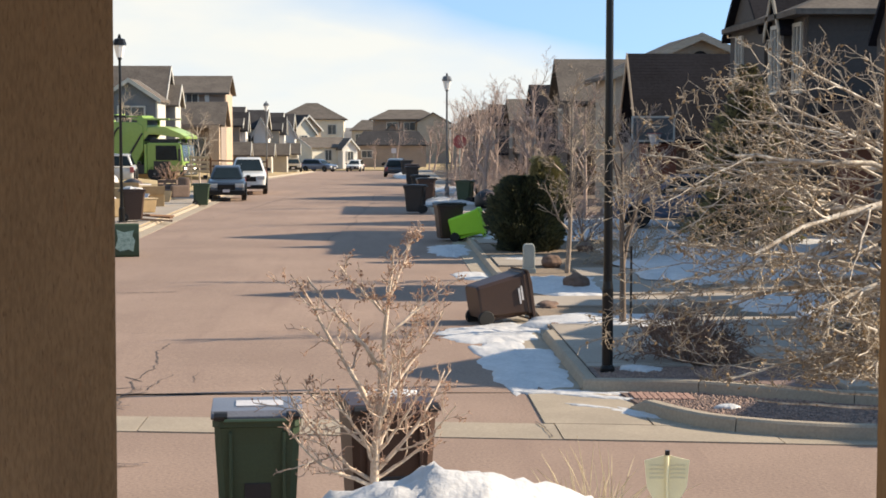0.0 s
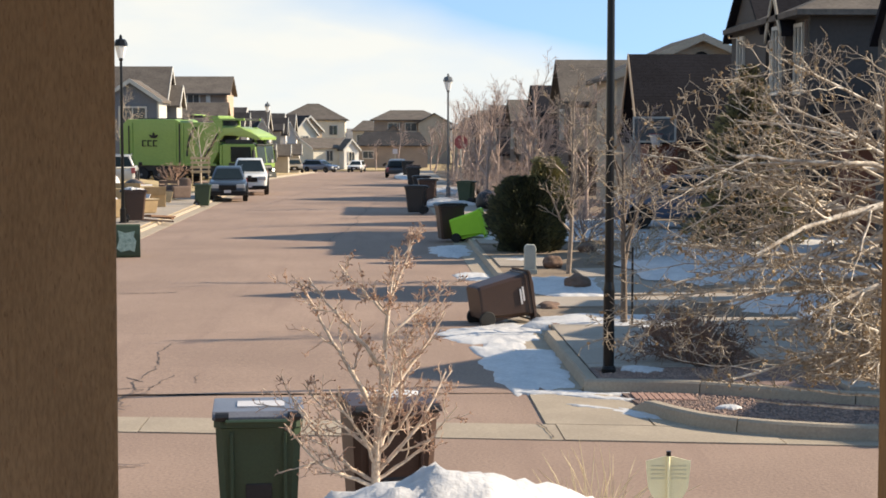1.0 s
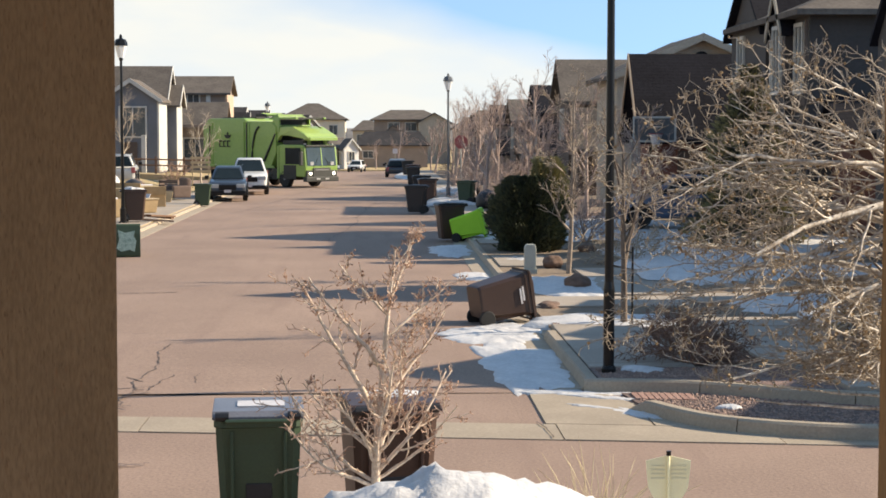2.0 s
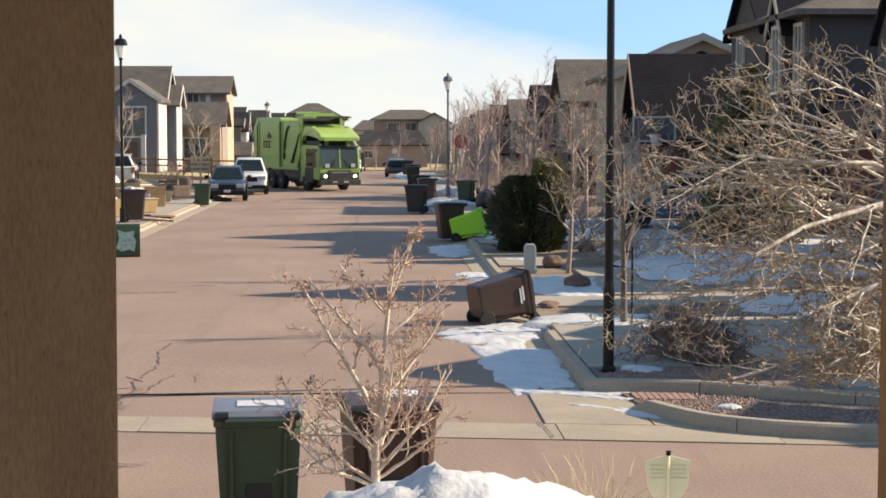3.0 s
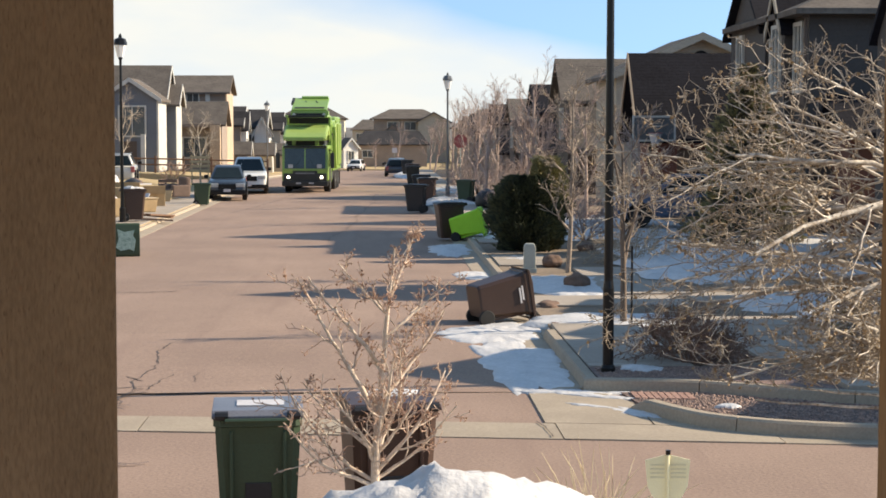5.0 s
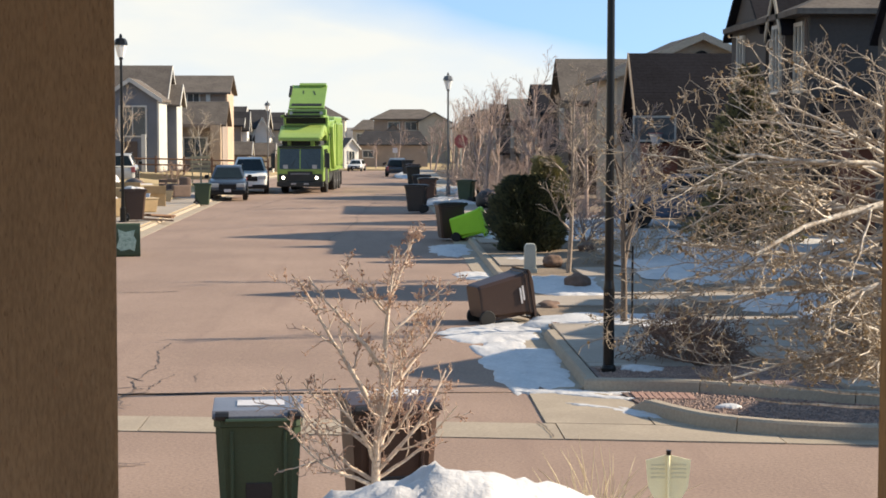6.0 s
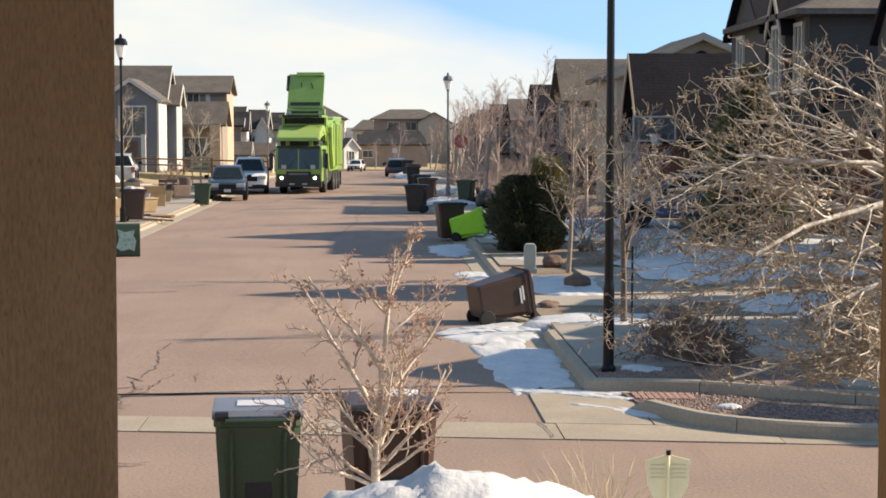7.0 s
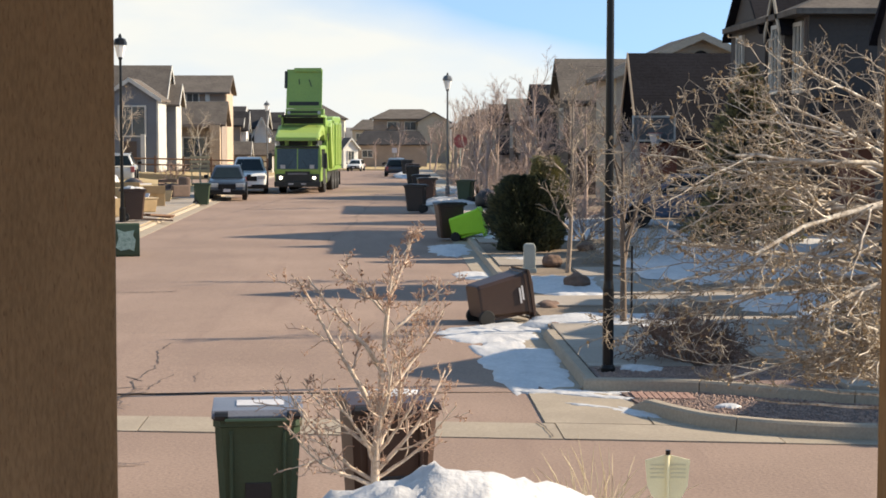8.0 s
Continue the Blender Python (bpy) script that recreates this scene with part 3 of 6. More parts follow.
snow(3.4, 40.2, 0.5, 1.2, 0.06, None, 21, 0, 0.4)
snow(2.1, 37.0, 0.5, 1.2, 0.06, 0.0, 11)
snow(3.2, 72.5, 1.2, 3.6, 0.22, None, 22, 0, 0.5)
snow(2.2, 75.0, 0.8, 4.5, 0.15, 0.0, 12)
snow(3.9, 86.0, 1.2, 6.0, 0.2, 0.1, 13)
snow(7.2, 52.0, 2.6, 7.0, 0.15, None, 14)
snow(2.0, 120.0, 0.9, 9.0, 0.2, 0.0, 15)
snow(2.72, 19.95, 0.42, 0.10, 0.03, 0.012, 34, -25, 0.5)
snow(2.5, 19.3, 0.3, 0.07, 0.02, 0.012, 35, -30, 0.5)
snow(4.12, 19.05, 0.16, 0.1, 0.05, 0.035, 16)
snow(3.45, 21.35, 0.26, 0.3, 0.05, 0.16, 17, 0, 0.5)


def pebbles(name, count, place, size, seed, label):
    """Loose stones of uneven size lying on a bed."""
    rng = random.Random(seed)
    verts, faces = [], []
    for _ in range(count):
        x, y, z = place(rng)
        r = rng.uniform(*size)
        b = len(verts)
        for dx, dy, dz in ((1, 0, 0), (-1, 0, 0), (0, 1, 0), (0, -1, 0), (0, 0, 1), (0, 0, -1)):
            k = r * rng.uniform(0.65, 1.25)
            verts.append((x + dx * k + rng.uniform(-0.2, 0.2) * r, y + dy * k + rng.uniform(-0.2, 0.2) * r, z + dz * k * 0.7 + r * 0.25))
        faces += [(b + p, b + q, b + t) for p, q, t in ((0, 2, 4), (2, 1, 4), (1, 3, 4), (3, 0, 4), (2, 0, 5), (1, 2, 5), (3, 1, 5), (0, 3, 5))]
    me = bpy.data.meshes.new(name)
    me.from_pydata(verts, [], faces)
    me.materials.append(STONES)
    return tagged(new(name, me), label, "gravel", "", "stuff")


def in_bed(rng):
    while True:
        x, y = rng.uniform(3.15, 8.0), rng.uniform(16.9, 20.3)
        if y > 19.2 - (x - 3.2) * 1.75 and y > 17.85 - (x - 4.0) * 0.42 and y > 17.35 - (x - 5.0) * 0.15 and y < 20.3 - 0.12 * (x - 3.0) - 0.42 * max(0, x - 3.9):
            return x, y, 0.022


pebbles("gravel", 6500, in_bed, (0.008, 0.026), 3, "reddish and grey gravel stones in the bed")
pebbles("gravel", 2200, lambda rng: (rng.uniform(2.85, 5.6), rng.uniform(20.6, 21.5), 0.15), (0.008, 0.026), 6, "dark gravel stones round the lamp pole")
pebbles("gravel", 900, lambda rng: (rng.uniform(2.8, 4.6), rng.uniform(25.3, 27.0), 0.125), (0.015, 0.035), 4, "pale gravel strip beside the pavement")
pebbles("gravel", 1200, lambda rng: (rng.uniform(4.3, 6.0), rng.uniform(21.95, 25.0), 0.15), (0.015, 0.035), 5, "dark gravel round the shrub")
# ---------------------------------------------------------------- houses
def window(parent, face, at, u, z, w, h, frame_mat=None):
    """A framed window on a wall. face: 'y' looks to -y at y=at with centre x=u; 'x+' or 'x-' looks along x at x=at with centre y=u."""
    s = {"y": 1, "x+": 1, "x-": -1}[face]
    fr, pane = bmesh.new(), None
    t = 0.11
    for a, b, c, d in ((-w / 2 - t, w / 2 + t, h / 2, h / 2 + t), (-w / 2 - t, w / 2 + t, -h / 2 - t, -h / 2), (-w / 2 - t, -w / 2, -h / 2, h / 2), (w / 2, w / 2 + t, -h / 2, h / 2), (-0.03, 0.03, -h / 2, h / 2)):
        if face == "y":
            box(u + a, u + b, at - 0.09, at + 0.03, z + c, z + d, 0, fr)
        else:
            box(at - 0.03, at + 0.09, u + a, u + b, z + c, z + d, 0, fr) if s > 0 else box(at - 0.09, at + 0.03, u + a, u + b, z + c, z + d, 0, fr)
    ob = part("window", fr, frame_mat or WHITE_TRIM, parent, "white framed window")
    if face == "y":
        pane = box(u - w / 2, u + w / 2, at - 0.035, at + 0.01, z - h / 2, z + h / 2)
    elif s > 0:
        pane = box(at - 0.01, at + 0.035, u - w / 2, u + w / 2, z - h / 2, z + h / 2)
    else:
        pane = box(at - 0.035, at + 0.01, u - w / 2, u + w / 2, z - h / 2, z + h / 2)
    part("pane", pane, WINDOW_GLASS, ob)
    return ob


def block(parent, x0, x1, y0, y1, z0, ze, zr, axis, wall, roof, trim=None, over=0.4, hip=0.0):
    """One volume of a house: walls up to the eaves, a gabled or hipped roof with thickness and eaves, and white barge boards."""
    xm, ym, t = (x0 + x1) / 2, (y0 + y1) / 2, 0.16
    if hip:
        part("wall", box(x0, x1, y0, y1, z0, ze), SIDING[wall], parent)
        bm = bmesh.new()
        lo = [bm.verts.new((x, y, ze)) for x, y in ((x0 - over, y0 - over), (x1 + over, y0 - over), (x1 + over, y1 + over), (x0 - over, y1 + over))]
        mid = [bm.verts.new((v.co.x, v.co.y, ze + 0.16)) for v in lo]
        if axis == "x":
            top = [bm.verts.new((x0 + hip, ym, zr)), bm.verts.new((x1 - hip, ym, zr))]
            faces = ((mid[0], mid[1], top[1], top[0]), (mid[1], mid[2], top[1]), (mid[2], mid[3], top[0], top[1]), (mid[3], mid[0], top[0]))
        else:
            top = [bm.verts.new((xm, y0 + hip, zr)), bm.verts.new((xm, y1 - hip, zr))]
            faces = ((mid[0], mid[1], top[0]), (mid[1], mid[2], top[1], top[0]), (mid[2], mid[3], top[1]), (mid[3], mid[0], top[0], top[1]))
        for f in faces:
            bm.faces.new(f)
        for k in range(4):
            bm.faces.new((lo[k], lo[(k + 1) % 4], mid[(k + 1) % 4], mid[k]))
        bm.faces.new(lo[::-1])
        part("roof", bm, roof, parent)
        return
    if axis == "y":
        a, b, c, k0, k1 = x0, x1, xm, y0, y1
    else:
        a, b, c, k0, k1 = y0, y1, ym, x0, x1
    s = (zr - ze) / (c - a)
    part("wall", prism([(a, z0), (b, z0), (b, ze), (c, zr), (a, ze)], k0, k1, axis), SIDING[wall], parent)
    bm = bmesh.new()
    for e, sg in ((a - over, 1), (b + over, -1)):
        zl = ze - over * s
        prism([(c, zr + 0.02), (e, zl + 0.02), (e, zl + 0.02 + t), (c, zr + 0.02 + t)], k0 - over, k1 + over, axis, bm)
    part("roof", bm, roof, parent)
    if trim:
        for k in (k0 - over - 0.05, k1 + over + 0.002):
            for e in (a - over, b + over):
                zl, mid = ze - over * s, c + (0.003 if e > c else -0.003)
                part("barge_board", prism([(mid, zr - 0.10), (e, zl - 0.10), (e, zl + 0.2), (mid, zr + 0.2)], k, k + 0.048, axis), trim, parent, "white painted barge board")


def house(label, group="houses along the street"):
    return thing("house", pose(0, 0, 0), label, "house", group)


# far side of the side street: grey house with white columns
h = house("grey two-storey house with white trim and brown roof")
block(h, -19.4, -15.5, 116.0, 120.3, 0.3, 5.45, 6.75, "y", "grey", SHINGLE, WHITE_TRIM, 0.3)
block(h, -27.0, -15.7, 120.35, 126.0, 0.3, 5.5, 7.9, "x", "grey", SHINGLE, WHITE_TRIM, 0.3)
block(h, -17.5, -14.9, 121.2, 124.6, 0.3, 5.2, 6.5, "x", "grey", SHINGLE, WHITE_TRIM, 0.3)
part("corner_board", box(-15.6, -15.47, 115.95, 120.3, 0.4, 5.3), WHITE_TRIM, h)
part("corner_board", box(-15.0, -14.87, 121.3, 124.5, 0.4, 5.1), WHITE_TRIM, h)
window(h, "y", 116.0, -17.3, 3.9, 1.75, 2.0)
part("door", box(-17.9, -17.0, 115.9, 116.02, 0.5, 2.5), SIDING["brown"], h)
part("porch_column", box(-16.5, -16.2, 114.4, 114.7, 0.3, 3.0), WHITE_TRIM, h)
part("porch_rail", box(-19.3, -16.5, 114.5, 114.6, 1.2, 1.3), SIDING["brown"], h)
h = house("taupe two-storey house with tan end wall, catching the sun")
block(h, -22.0, -12.55, 135.0, 141.0, -0.4, 6.35, 7.65, "x", "taupe", SHINGLE, None, 0.4)
block(h, -16.6, -12.45, 130.6, 135.0, -0.4, 3.8, 5.4, "x", "taupe", SHINGLE, None, 0.35)
part("end_wall", box(-12.55, -12.45, 135.1, 140.9, -0.3, 6.3), SIDING["tan"], h)
part("porch_pier", box(-13.3, -12.5, 129.6, 130.5, -0.4, 3.7), SIDING["tan"], h)
part("porch_beam", box(-16.5, -12.5, 129.7, 130.4, 3.5, 3.78), SIDING["taupe"], h)
part("corner_board", box(-14.15, -13.8, 134.8, 134.98, 5.3, 6.2), WHITE_TRIM, h, "white painted board under the eaves")
window(h, "y", 135.0, -15.2, 5.8, 0.9, 0.9), window(h, "y", 130.6, -14.6, 1.9, 1.7, 1.5)
part("door", box(-16.2, -15.6, 130.5, 130.62, -0.2, 2.3), SIDING["brown"], h)
# row of houses on the far side of the side street: charcoal roofs, white gables towards the street
for x1, y, wall, ze, zr in ((-12.6, 150, "taupe", 3.7, 5.3), (-11.2, 161, "cream", 3.5, 5.15), (-10.4, 173, "sand", 3.35, 5.0), (-9.9, 186, "cream", 3.3, 5.0)):
    h = house("two-storey house with charcoal roof and white gable trim")
    g = gz(y) - 0.2
    block(h, x1 - 8, x1, y, y + 6.5, g, ze, zr, "x", wall, SHINGLE_MID, WHITE_TRIM, 0.3)
    if wall == "cream":
        block(h, x1 - 0.9, x1 + 0.5, y - 0.9, y + 2.2, g, ze - 0.5, zr - 0.8, "y", "white", SHINGLE_MID, WHITE_TRIM, 0.22)
    else:
        block(h, x1 - 1.5, x1 + 0.5, y + 0.4, y + 2.6, g, ze - 0.3, zr - 0.5, "x", "white", SHINGLE_MID, WHITE_TRIM, 0.22)
    block(h, x1 - 3.2, x1 + 0.9, y - 3.0, y - 0.95, g, ze - 2.5, ze - 1.6, "x", wall, SHINGLE, WHITE_TRIM, 0.3)
    part("chimney", box(x1 - 2.3, x1 - 1.7, y - 0.5, y - 0.02, g, ze + 0.4), SIDING["white"], h, "pale boxed chimney")
    part("chimney_cap", box(x1 - 2.36, x1 - 1.64, y - 0.56, y + 0.04, ze + 0.4, ze + 0.5), SHINGLE, h)
    window(h, "y", y, x1 - 1.25, ze - 1.2, 0.5, 1.0), window(h, "x+", x1, y + 4.2, ze - 1.1, 1.1, 1.2), window(h, "x+", x1 + 0.5, y + 1.4, ze - 1.8, 0.6, 1.1)
    part("garage_door", box(x1 + 0.9, x1 + 0.95, y - 2.8, y - 1.1, g + 0.2, ze - 2.9), WHITE_TRIM, h)
FAR = gz(220) - 0.1
h = house("beige hipped two-storey house behind the junction")
block(h, -15.6, -5.4, 255, 266, FAR, 4.9, 7.6, "x", "cream", SHINGLE, None, 0.5, 4.2)
window(h, "y", 255, -7.2, 3.4, 1.2, 1.4), window(h, "y", 255, -10.5, 3.4, 1.2, 1.4)
h = house("tan house with a steep front gable")
block(h, -11.8, -7.9, 232, 240, FAR, 3.4, 5.3, "y", "tan", SHINGLE_MID, WHITE_TRIM, 0.3)
block(h, -13.9, -10.3, 229, 240, FAR, 2.9, 5.0, "y", "cream", SHINGLE_MID, WHITE_TRIM, 0.3)
window(h, "y", 232, -9.2, 2.9, 0.8, 1.1), window(h, "y", 229, -12.1, 2.0, 0.9, 1.1)
h.matrix_basis = pose(-10, 232, 0, 0, 0, 30) @ pose(10, -232, 0)
h = house("low cream house with a wide brown roof")
block(h, -9.4, -3.2, 219, 226, FAR, 1.0, 2.2, "x", "cream", SHINGLE, WHITE_TRIM, 0.3)
block(h, -5.6, -3.4, 217.5, 219, FAR, 0.9, 2.1, "y", "white", SHINGLE, WHITE_TRIM, 0.25)
window(h, "y", 219, -7.0, 0.0, 0.9, 1.3), window(h, "y", 217.5, -4.5, -0.1, 0.8, 1.1)
h.matrix_basis = pose(-4.5, 219, 0, 0, 0, 30) @ pose(4.5, -219, 0)
h = house("low house with dark roof facing down the street")
block(h, -3.1, 6.6, 227, 235, FAR, 1.15, 3.2, "x", "taupe", SHINGLE_MID, None, 0.4, 1.0)
block(h, 0.4, 3.4, 231.5, 239, FAR, 2.6, 4.0, "y", "taupe", SHINGLE, None, 0.3)
window(h, "y", 227, -1.6, 0.0, 1.4, 0.9)
h = house("olive hipped two-storey house at the end of the street")
block(h, -0.9, 9.6, 258, 268, FAR, 4.9, 6.6, "x", "taupe", SHINGLE, None, 0.6, 2.6)
block(h, 6.0, 10.9, 254, 258, FAR, 4.5, 5.9, "y", "sand", SHINGLE, None, 0.4)
window(h, "y", 258, 2.2, 3.9, 1.7, 1.2), window(h, "y", 258, 4.9, 3.9, 1.7, 1.2)
for x0, x1, y, ze, zr, wall in ((11.5, 19, 250, 3.4, 5.4, "olive"), (-26, -18, 250, 3.0, 5.2, "sand"), (-42, -31, 245, 3.4, 5.6, "taupe"), (22, 33, 245, 3.4, 5.6, "sand"), (-5.4, 0.5, 330, 3.2, 5.4, "sand")):
    h = house("distant pale house with a brown hipped roof")
    block(h, x0, x1, y, y + 9, FAR, ze, zr, "x", wall, SHINGLE, None, 0.4, 2.0)
    window(h, "y", y, (x0 + x1) / 2 - 1.5, ze - 1.3, 1.2, 1.2), window(h, "y", y, (x0 + x1) / 2 + 1.5, ze - 1.3, 1.2, 1.2)

# shaded side of the street
h = house("dark grey two-storey house with white windows, in shade")
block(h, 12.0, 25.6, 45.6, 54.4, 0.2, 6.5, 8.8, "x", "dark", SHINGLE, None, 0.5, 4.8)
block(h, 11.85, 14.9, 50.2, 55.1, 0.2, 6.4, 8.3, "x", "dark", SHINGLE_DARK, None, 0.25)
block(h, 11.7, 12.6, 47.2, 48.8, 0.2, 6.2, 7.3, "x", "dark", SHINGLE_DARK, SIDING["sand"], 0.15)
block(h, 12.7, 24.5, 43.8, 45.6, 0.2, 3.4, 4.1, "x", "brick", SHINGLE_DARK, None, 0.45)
for u, x in ((53.5, 11.85), (49.5, 12.0), (48.0, 11.7), (46.6, 12.0)):
    window(h, "x-", x, u, 5.35, 0.75, 1.8)
window(h, "y", 45.6, 15.6, 5.3, 1.2, 1.4), window(h, "y", 43.8, 15.1, 1.9, 1.5, 1.5)
part("belt_board", box(11.93, 12.0, 45.6, 50.1, 4.0, 4.24), SIDING["brown"], h)
part("downpipe", tube([(11.9, 45.6, 0.3), (11.9, 45.6, 6.4)], 0.055, 6), SIDING["brown"], h)
h = house("brown house with a broad dark garage roof")
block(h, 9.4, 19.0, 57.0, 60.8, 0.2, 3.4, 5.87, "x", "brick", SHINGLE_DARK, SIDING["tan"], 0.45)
block(h, 9.55, 16.35, 66.0, 72.0, 0.2, 5.5, 7.0, "y", "sand", SHINGLE, SIDING["sand"], 0.45)
part("attic_vent", turned(lathe([(0.34, 0), (0.34, 0.06)], 16), pose(12.95, 65.95, 6.15, 90)), BLACK_PAINT, h)
part("garage_door", box(10.4, 15.0, 56.93, 57.0, 0.3, 2.6), SIDING["brown"], h)
window(h, "x-", 9.4, 60.0, 2.3, 1.2, 1.2)
for y, x, ze, zr, wall, roof in ((78, 9.0, 4.8, 6.6, "brown", SHINGLE), (98, 9.6, 4.4, 5.9, "dark", SHINGLE_DARK), (112, 9.3, 4.0, 5.3, "brown", SHINGLE), (124, 8.9, 3.8, 5.1, "taupe", SHINGLE_DARK),
                                 (141, 8.9, 3.6, 4.9, "olive", SHINGLE), (158, 9.2, 3.2, 4.7, "brown", SHINGLE_DARK), (176, 9.4, 3.0, 4.6, "taupe", SHINGLE)):
    h = house("brown two-storey house in shade")
    g = gz(y) - 0.1
    block(h, x, x + 11, y, y + 5, g, ze, zr, "x", wall, roof, None, 0.4)
    block(h, x + 3.0, x + 11, y + 5.5, y + 9.0, g, ze - 0.4, zr - 0.4, "x", wall, roof, None, 0.3)
    block(h, x + 0.2, x + 4.5, y - 2.2, y - 0.05, g, ze - 2.1, zr - 2.4, "x", wall, roof, None, 0.3)
    window(h, "y", y, x + 3, ze - 1.2, 1.2, 1.3), window(h, "x-", x, y + 2.5, ze - 1.2, 1.2, 1.3)

# added volumes out of view, sized so their shadows fall on corner, road and yard
h = house("unseen dark house added to shade the corner")
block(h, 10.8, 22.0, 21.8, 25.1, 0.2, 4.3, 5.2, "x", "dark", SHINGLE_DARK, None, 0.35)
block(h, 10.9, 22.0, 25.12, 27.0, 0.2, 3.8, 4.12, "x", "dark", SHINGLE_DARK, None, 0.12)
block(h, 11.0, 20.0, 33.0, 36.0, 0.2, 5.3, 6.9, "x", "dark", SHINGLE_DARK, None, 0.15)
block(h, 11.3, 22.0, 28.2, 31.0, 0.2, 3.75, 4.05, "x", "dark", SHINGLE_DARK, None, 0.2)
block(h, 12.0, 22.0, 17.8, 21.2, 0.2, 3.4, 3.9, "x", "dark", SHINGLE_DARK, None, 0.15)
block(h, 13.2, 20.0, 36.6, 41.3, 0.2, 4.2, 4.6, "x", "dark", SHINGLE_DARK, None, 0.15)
window(h, "x-", 10.8, 23.5, 2.2, 1.2, 1.1)

# the porch from which one looks out
porch = tagged(new("porch"), "stained timber porch posts with added unseen roof, floor and wall", "porch", "", "structure")
# floor, roof and wall are added out of view to shade the posts and limit bounce
part("floor", box(-3.2, 3.2, -2.2, 3.55, 1.45, 1.62), SIDING["olive"], porch)
part("roof", box(-3.4, 3.4, -2.4, 3.8, 4.3, 4.5), SIDING["taupe"], porch)
part("unseen_wall", box(-3.4, 3.4, -2.6, -2.4, 0.2, 4.3), SIDING["taupe"], porch)
left_post = part("post", prism([(-1.02, 2.99), (-0.480, 2.99), (-0.56, 3.3), (-1.02, 3.3)], 1.62, 4.3, "z", bevel=0.004), POST_WOOD, porch, "dark stained rough timber post")
left_post.matrix_basis = pose(-0.0145, 0, 0, 0, 0.3, 0)    # a hair out of plumb
part("post", prism([(0.916, 2.95), (1.46, 2.95), (1.46, 3.3), (1.06, 3.3)], 1.62, 4.3, "z", bevel=0.004), LIT_POST_WOOD, porch, "stained timber post with sunlit tone in its colour")
# ---------------------------------------------------------------- refuse truck: forward is +x, origin on the ground at mid length
def wheel(parent, x, y, r, wide, name="wheel", rim=None):
    s = 1 if y > 0 else -1
    hub = new(name)
    hub.parent = parent
    hub.matrix_basis = pose(x, y, r)
    prof = [(r * 0.62, -wide / 2), (r * 0.93, -wide / 2), (r, -wide * 0.36), (r, wide * 0.36), (r * 0.93, wide / 2), (r * 0.62, wide / 2)]
    part("tyre", turned(lathe(prof, 22), pose(0, 0, 0, 90)), RUBBER, hub)
    bm = turned(lathe([(r * 0.60, -wide * 0.3), (r * 0.60, wide * 0.42), (r * 0.5, wide * 0.5), (r * 0.42, wide * 0.34), (r * 0.2, wide * 0.34), (r * 0.16, wide * 0.52), (0.02, wide * 0.52)], 18), pose(0, 0, 0, -90 * s))
    for k in range(5):
        a = 6.28319 * k / 5
        box(-0.02, 0.02, -0.02, 0.02, -0.02, 0.02, 0, bm, pose(r * 0.3 * math.cos(a), s * wide * 0.36, r * 0.3 * math.sin(a)))
    part("rim", bm, rim or RIM, hub)
    return hub


truck = thing("refuse_truck", pose(-20, 107, 0), "lime green front-loading refuse truck with lit headlamps", "truck")
part("chassis", box(-4.6, 4.2, -0.55, 0.55, 0.62, 1.0, 0.02), TRUCK_DARK, truck)
part("skirt", box(-3.9, 2.1, -1.12, 1.12, 0.75, 1.12, 0.03), TRUCK_DARK, truck)
part("body", prism([(-4.7, 1.15), (-0.6, 1.12), (-0.6, 3.9), (-0.9, 4.03), (-4.4, 4.03), (-5.0, 3.5), (-5.0, 1.6)], -1.22, 1.22, "y", bevel=0.07), TRUCK_GREEN, truck)
part("hopper", prism([(-0.55, 1.12), (1.75, 1.12), (2.25, 2.0), (2.25, 3.55), (1.9, 3.8), (-0.55, 3.85)], -1.23, 1.23, "y", bevel=0.05), TRUCK_GREEN, truck)
for s in (-1, 1):
    for x in (-4.05, -0.85, -0.3):
        part("rib", box(x - 0.06, x + 0.06, s * 1.22 - 0.05, s * 1.22 + 0.05, 1.15, 3.8, 0.012), TRUCK_GREEN, truck)
    part("side_rail", box(-4.6, 2.1, s * 1.21 - 0.06, s * 1.21 + 0.06, 1.1, 1.24, 0.02), TRUCK_GREEN, truck)
    part("seam", box(-0.58, -0.5, s * 1.255 - 0.02, s * 1.255 + 0.02, 1.2, 3.75), TRUCK_DARK, truck)
    part("seam", box(-4.3, -4.24, s * 1.255 - 0.02, s * 1.255 + 0.02, 1.3, 3.6), TRUCK_DARK, truck)
    part("tank_step", box(2.3, 2.48, s * 1.1 - 0.1, s * 1.1 + 0.1, 0.5, 2.4, 0.02), TRUCK_GREEN, truck)
# the right side: a bent hose and a plain emblem of dark bars and leaf shapes; the left side: broad lime ribs
arch = [(0.75 - 0.75 * math.cos(a), -1.27, 1.5 + 2.0 * math.sin(a)) for a in span(0.1, 1.5, 9)]
part("hose", tube(arch, 0.06, 6), TRUCK_DARK, truck)
bm = bmesh.new()
for k in range(3):
    box(-3.3 + 0.40 * k, -3.0 + 0.40 * k, -1.255, -1.215, 2.3, 2.36, 0, bm)
    box(-3.3 + 0.40 * k, -3.0 + 0.40 * k, -1.255, -1.215, 2.62, 2.70, 0, bm)
    box(-3.3 + 0.40 * k, -3.22 + 0.40 * k, -1.255, -1.215, 2.36, 2.62, 0, bm)
